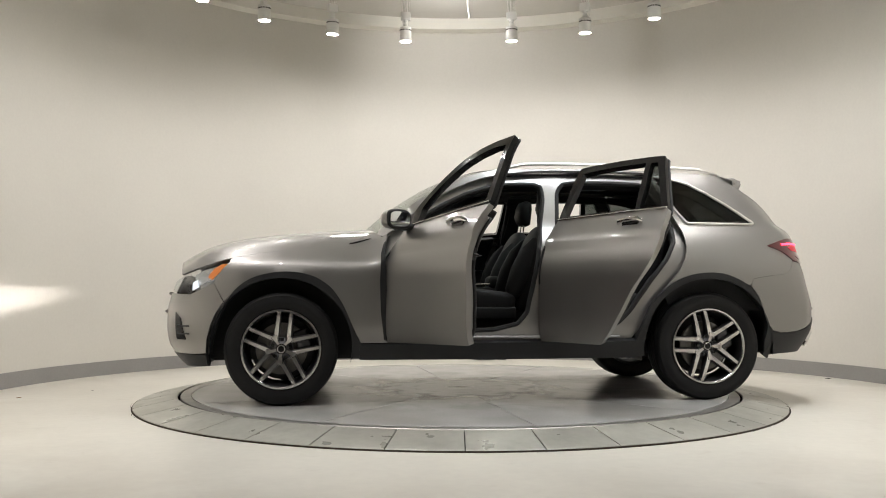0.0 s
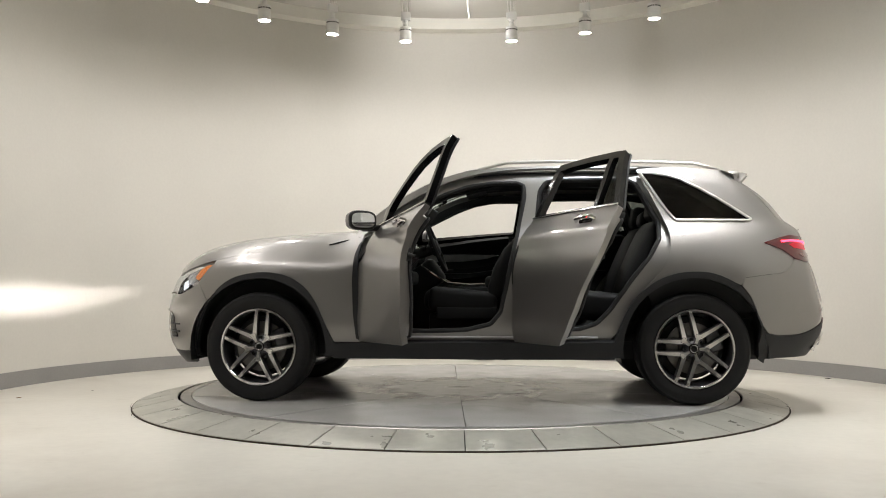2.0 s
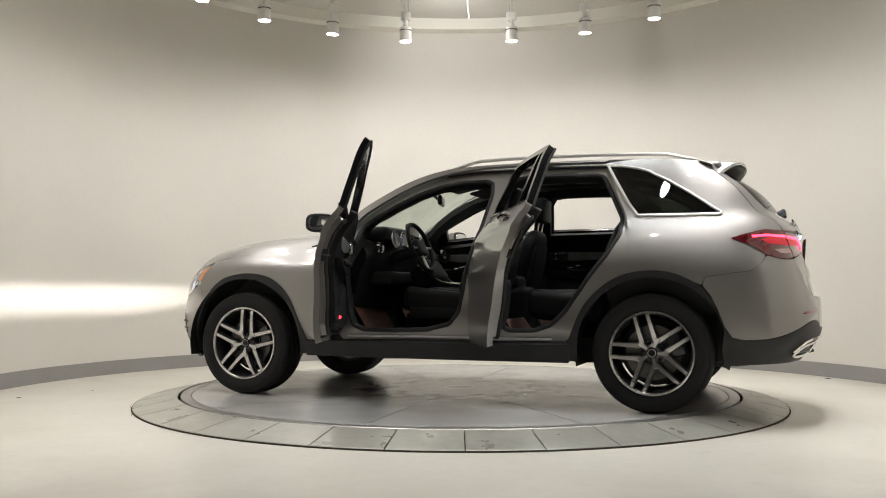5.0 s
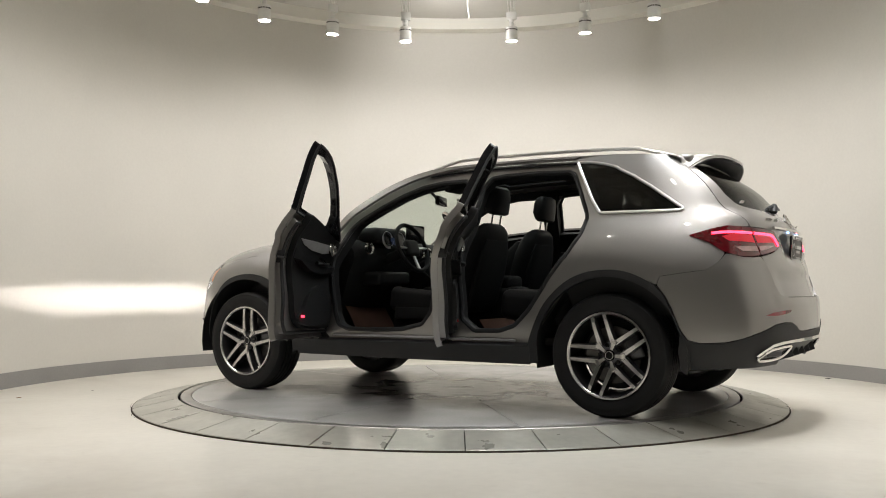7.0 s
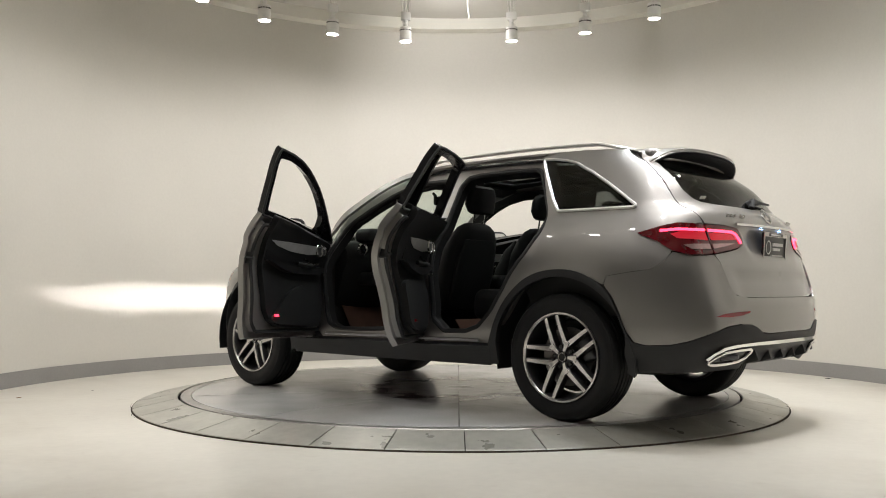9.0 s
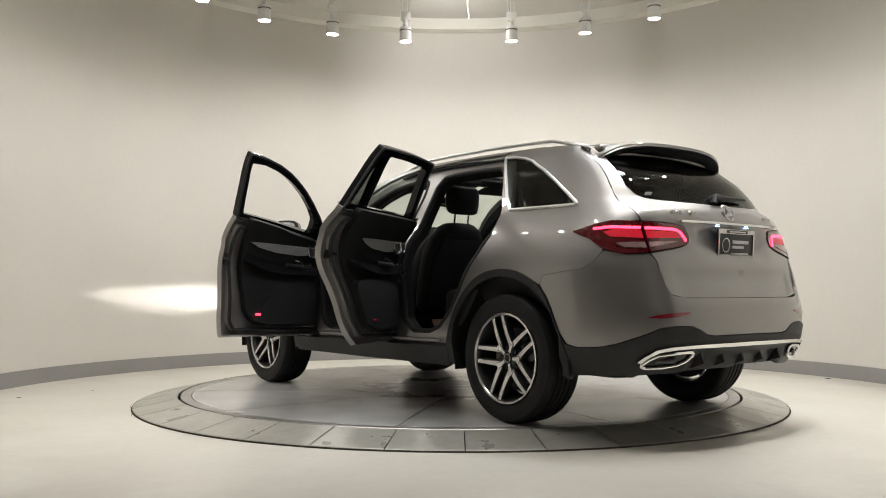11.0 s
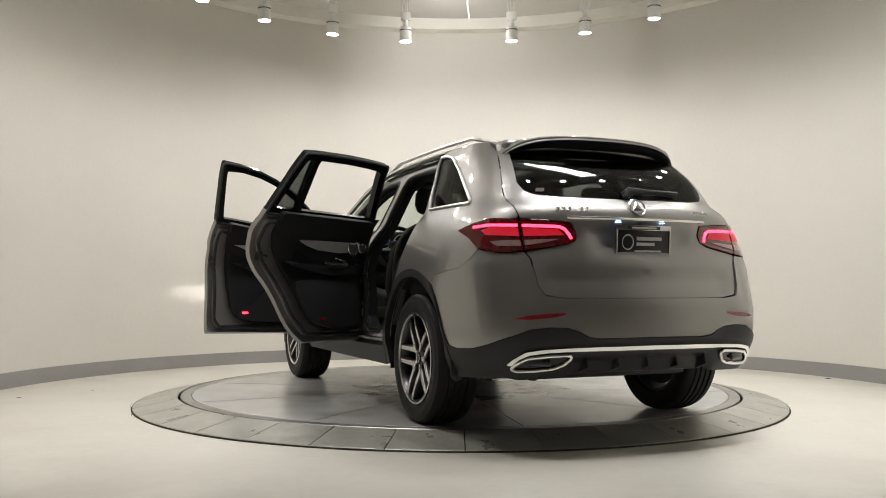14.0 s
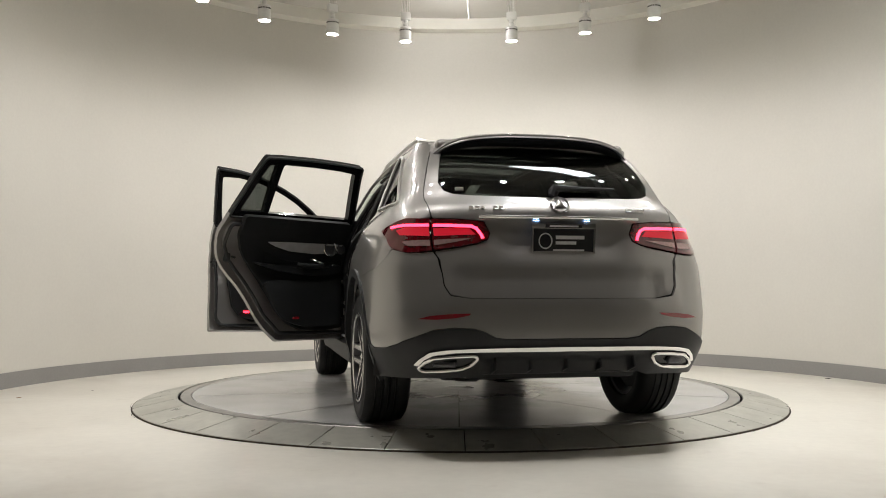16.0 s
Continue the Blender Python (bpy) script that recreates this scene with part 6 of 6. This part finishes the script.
def seat(y, s=1):
    st = new("front_seat")
    st["label"] = "black leatherette front seat"
    st.parent = car
    bm = bmesh.new()
    pill(bm, (0.52, 0.36, 0.15), Matrix.Translation((0.10, y, 0.655)) @ Matrix.Rotation(radians(-6), 4, "Y"), 0.055, 5)
    part("cushion", bm, M_LEATHER, st)
    for e in (-1, 1):
        bm = bmesh.new()
        pill(bm, (0.48, 0.10, 0.17), Matrix.Translation((0.08, y + e * 0.205, 0.665)) @ Matrix.Rotation(radians(-6), 4, "Y"), 0.045, 5)
        part("bolster", bm, M_LEATHER, st)
        bm = bmesh.new()
        upholstery(bm, [(-0.13, y + e * 0.20, 0.68, 0.03, 0.03, -18), (-0.15, y + e * 0.205, 0.74, 0.06, 0.05, -18), (-0.20, y + e * 0.205, 0.88, 0.07, 0.055, -18), (-0.26, y + e * 0.20, 1.02, 0.055, 0.045, -18), (-0.31, y + e * 0.185, 1.11, 0.02, 0.02, -18)], power=2.4)
        part("side_bolster", bm, M_LEATHER, st)
        bm = bmesh.new()
        tube(bm, [(-0.41, y + e * 0.06, 1.18), (-0.43, y + e * 0.06, 1.30)], 0.007, 8)
        part("headrest_post", bm, M_CHROME, st, "chrome headrest post")
    bm = bmesh.new()
    upholstery(bm, [(-0.20, y, 0.60, 0.05, 0.19, -18), (-0.215, y, 0.63, 0.075, 0.225, -18), (-0.25, y, 0.75, 0.085, 0.24, -18), (-0.29, y, 0.88, 0.085, 0.25, -18), (-0.33, y, 1.0, 0.08, 0.25, -18),
                    (-0.365, y, 1.10, 0.07, 0.225, -18), (-0.39, y, 1.165, 0.055, 0.18, -20), (-0.40, y, 1.195, 0.035, 0.13, -20), (-0.405, y, 1.205, 0.01, 0.09, -20)])
    part("backrest", bm, M_LEATHER, st)
    bm = bmesh.new()
    upholstery(bm, [(-0.29, y, 0.62, 0.02, 0.17, -18), (-0.315, y, 0.68, 0.03, 0.195, -18), (-0.365, y, 0.85, 0.032, 0.205, -18), (-0.40, y, 1.0, 0.028, 0.195, -18), (-0.425, y, 1.09, 0.012, 0.16, -18)])
    part("back_shell", bm, M_TRIM, st, "black plastic seat back shell")
    bm = bmesh.new()
    upholstery(bm, [(-0.43, y, 1.265, 0.03, 0.09, -8), (-0.43, y, 1.28, 0.05, 0.12, -8), (-0.425, y, 1.33, 0.06, 0.137, -8), (-0.435, y, 1.40, 0.058, 0.135, -8), (-0.445, y, 1.445, 0.045, 0.115, -8), (-0.45, y, 1.46, 0.02, 0.085, -8)], power=2.6)
    part("headrest", bm, M_LEATHER, st)
    for k in range(4):
        bm = bmesh.new()
        tube(bm, [(0.27 - 0.11 * k, y - 0.17, 0.735 - 0.011 * k), (0.27 - 0.11 * k, y, 0.728 - 0.011 * k), (0.27 - 0.11 * k, y + 0.17, 0.735 - 0.011 * k)], 0.006, 6)
        part("stitch_seam", bm, M_SEAL, st)
    bm = bmesh.new()
    box(bm, (-0.16, y - 0.20, 0.445), (0.32, y + 0.20, 0.585), 0.03)
    part("seat_base", bm, M_TRIM, st)
    bm = bmesh.new()
    pill(bm, (0.42, 0.025, 0.085), Matrix.Translation((0.05, y + 0.245 * (1 if y > 0 else -1), 0.585)), 0.011)
    part("side_cover", bm, M_TRIM, st)
    return st


seat(0.385)
seat(-0.385)
bench = new("rear_bench")
bench["label"] = "black leatherette rear bench"
bench.parent = car
for y in (0.36, -0.36):
    bm = bmesh.new()
    pill(bm, (0.52, 0.68, 0.20), Matrix.Translation((-0.86, y, 0.635)) @ Matrix.Rotation(radians(-5), 4, "Y"), 0.06, 5)
    part("cushion", bm, M_LEATHER, bench)
    bm = bmesh.new()
    upholstery(bm, [(-1.06, y, 0.66, 0.06, 0.30, -22), (-1.07, y, 0.70, 0.085, 0.325, -22), (-1.12, y, 0.85, 0.09, 0.33, -22), (-1.18, y, 1.0, 0.085, 0.33, -22), (-1.225, y, 1.13, 0.07, 0.315, -22), (-1.25, y, 1.20, 0.045, 0.28, -22), (-1.255, y, 1.215, 0.02, 0.25, -22)])
    part("backrest", bm, M_LEATHER, bench)
for y in (0.42, -0.42, 0.0):
    bm = bmesh.new()
    pill(bm, (0.11, 0.25, 0.17 if y else 0.12), Matrix.Translation((-1.265, y, 1.315 if y else 1.27)) @ Matrix.Rotation(radians(-10), 4, "Y"), 0.045, 5)
    part("headrest", bm, M_LEATHER, bench)
# mirror, visors, roof console
bm = bmesh.new()
pill(bm, (0.035, 0.24, 0.075), Matrix.Translation((0.27, 0.0, 1.43)) @ Matrix.Rotation(radians(15), 4, "Z"), 0.016)
tube(bm, [(0.29, 0, 1.44), (0.36, 0, 1.50)], 0.012, 8)
part("inner_mirror", bm, M_GLOSSBLACK, car, "black inner mirror")
for y in (0.36, -0.36):
    bm = bmesh.new()
    pill(bm, (0.16, 0.36, 0.02), Matrix.Translation((0.02, y, 1.515)) @ Matrix.Rotation(radians(14), 4, "Y"), 0.008)
    part("sun_visor", bm, M_HEADLINER, car, "dark folded sun visor")
bm = bmesh.new()
pill(bm, (0.26, 0.22, 0.05), Matrix.Translation((0.05, 0, 1.535)) @ Matrix.Rotation(radians(12), 4, "Y"), 0.015)
part("roof_console", bm, M_TRIM, car, "black roof console")
# cowl and front wipers
bm = bmesh.new()
tube(bm, [(0.83 + 0.10 * (1 - (k / 8) ** 2), 0.64 * k / 8, 1.095) for k in range(-8, 9)], 0.05, 8, flat=0.45)
part("cowl", bm, M_CLAD, car, "black plastic cowl")

# ---------- small things on the floor ----------
bm = bmesh.new()
rnd = random.Random(9)
for k in range(4):
    pts = [(0.16 + 0.07 * k + 0.19 * math.sin(q * 1.1 + k) * (0.4 + 0.2 * k), 3.44 + 0.06 * math.cos(q * 1.7 + k), FLOOR_Z + 0.006 + 0.02 * abs(math.sin(q * 0.9 + 2 * k))) for q in range(9)]
    tube(bm, pts, 0.005, 6)
cable = part("cable", bm, M_SEAL)
tagged(cable, "thin dark loose cable lying on the floor", "cable")


def leaf(name, at, size, material, label, turn):
    bm = bmesh.new()
    pts = [(-1, 0, 0), (-0.5, 0.32, 0.10), (0.1, 0.42, 0.16), (0.6, 0.26, 0.10), (1.0, 0.0, 0.05), (0.6, -0.22, 0.14), (0.1, -0.36, 0.2), (-0.5, -0.28, 0.06)]
    vs = [bm.verts.new(p) for p in pts]
    c0 = bm.verts.new((0, 0, 0.02))
    low = [bm.verts.new((p[0], p[1], p[2] - 0.06)) for p in pts]
    c1 = bm.verts.new((0, 0, -0.04))
    for k in range(8):
        q = (k + 1) % 8
        bm.faces.new((vs[k], vs[q], c0))
        bm.faces.new((low[q], low[k], c1))
        bm.faces.new((vs[k], low[k], low[q], vs[q]))
    bmesh.ops.scale(bm, vec=(size, size, size), verts=bm.verts)
    ob = part(name, bm, material)
    ob.matrix_basis = pose(at[0], at[1], FLOOR_Z + size * 0.04, 0, 0, turn)
    tagged(ob, label, "leaf")


M_LEAF = mat("dry_leaf", (0.35, 0.14, 0.03), 0.8, vary=0.4, scale=60)
M_SCRAP = mat("grey_scrap", (0.10, 0.09, 0.08), 0.9, vary=0.3, scale=60)
leaf("dry_leaf", (-3.31, -0.18), 0.022, M_LEAF, "small dry orange leaf lying on the floor", 20)
leaf("dirt_scrap", (3.38, 1.39), 0.030, M_SCRAP, "small dark scrap of dirt on the floor", 5)
leaf("dirt_scrap", (-2.95, 0.30), 0.012, M_SCRAP, "tiny dark scrap of dirt on the floor", 60)
YAW = ((0.0, 187.98), (0.5, 185.09), (1.0, 182.23), (1.5, 179.42), (2.0, 176.62), (2.5, 173.8), (3.0, 171.03), (3.5, 168.33), (4.0, 165.65),
       (6.5, 151.98), (7.0, 149.36), (7.5, 146.86), (8.0, 144.45), (8.5, 142.02), (9.0, 139.55), (11.5, 126.98), (12.0, 124.46), (12.5, 121.92),
       (13.0, 119.33), (13.5, 116.64), (14.0, 113.9), (14.5, 111.18), (15.0, 108.58), (15.5, 106.05), (16.0, 103.57))
OFF = (-0.1477, 0.0578)


def motions():
    """The disc turns, and the car with it."""
    walk(disc, [(t, pose(0, 0, 0, 0, 0, a)) for t, a in YAW])
    walk(car, [(t, pose(0, 0, 0, 0, 0, a) @ Matrix.Translation((*OFF, 0))) for t, a in YAW])


motions()
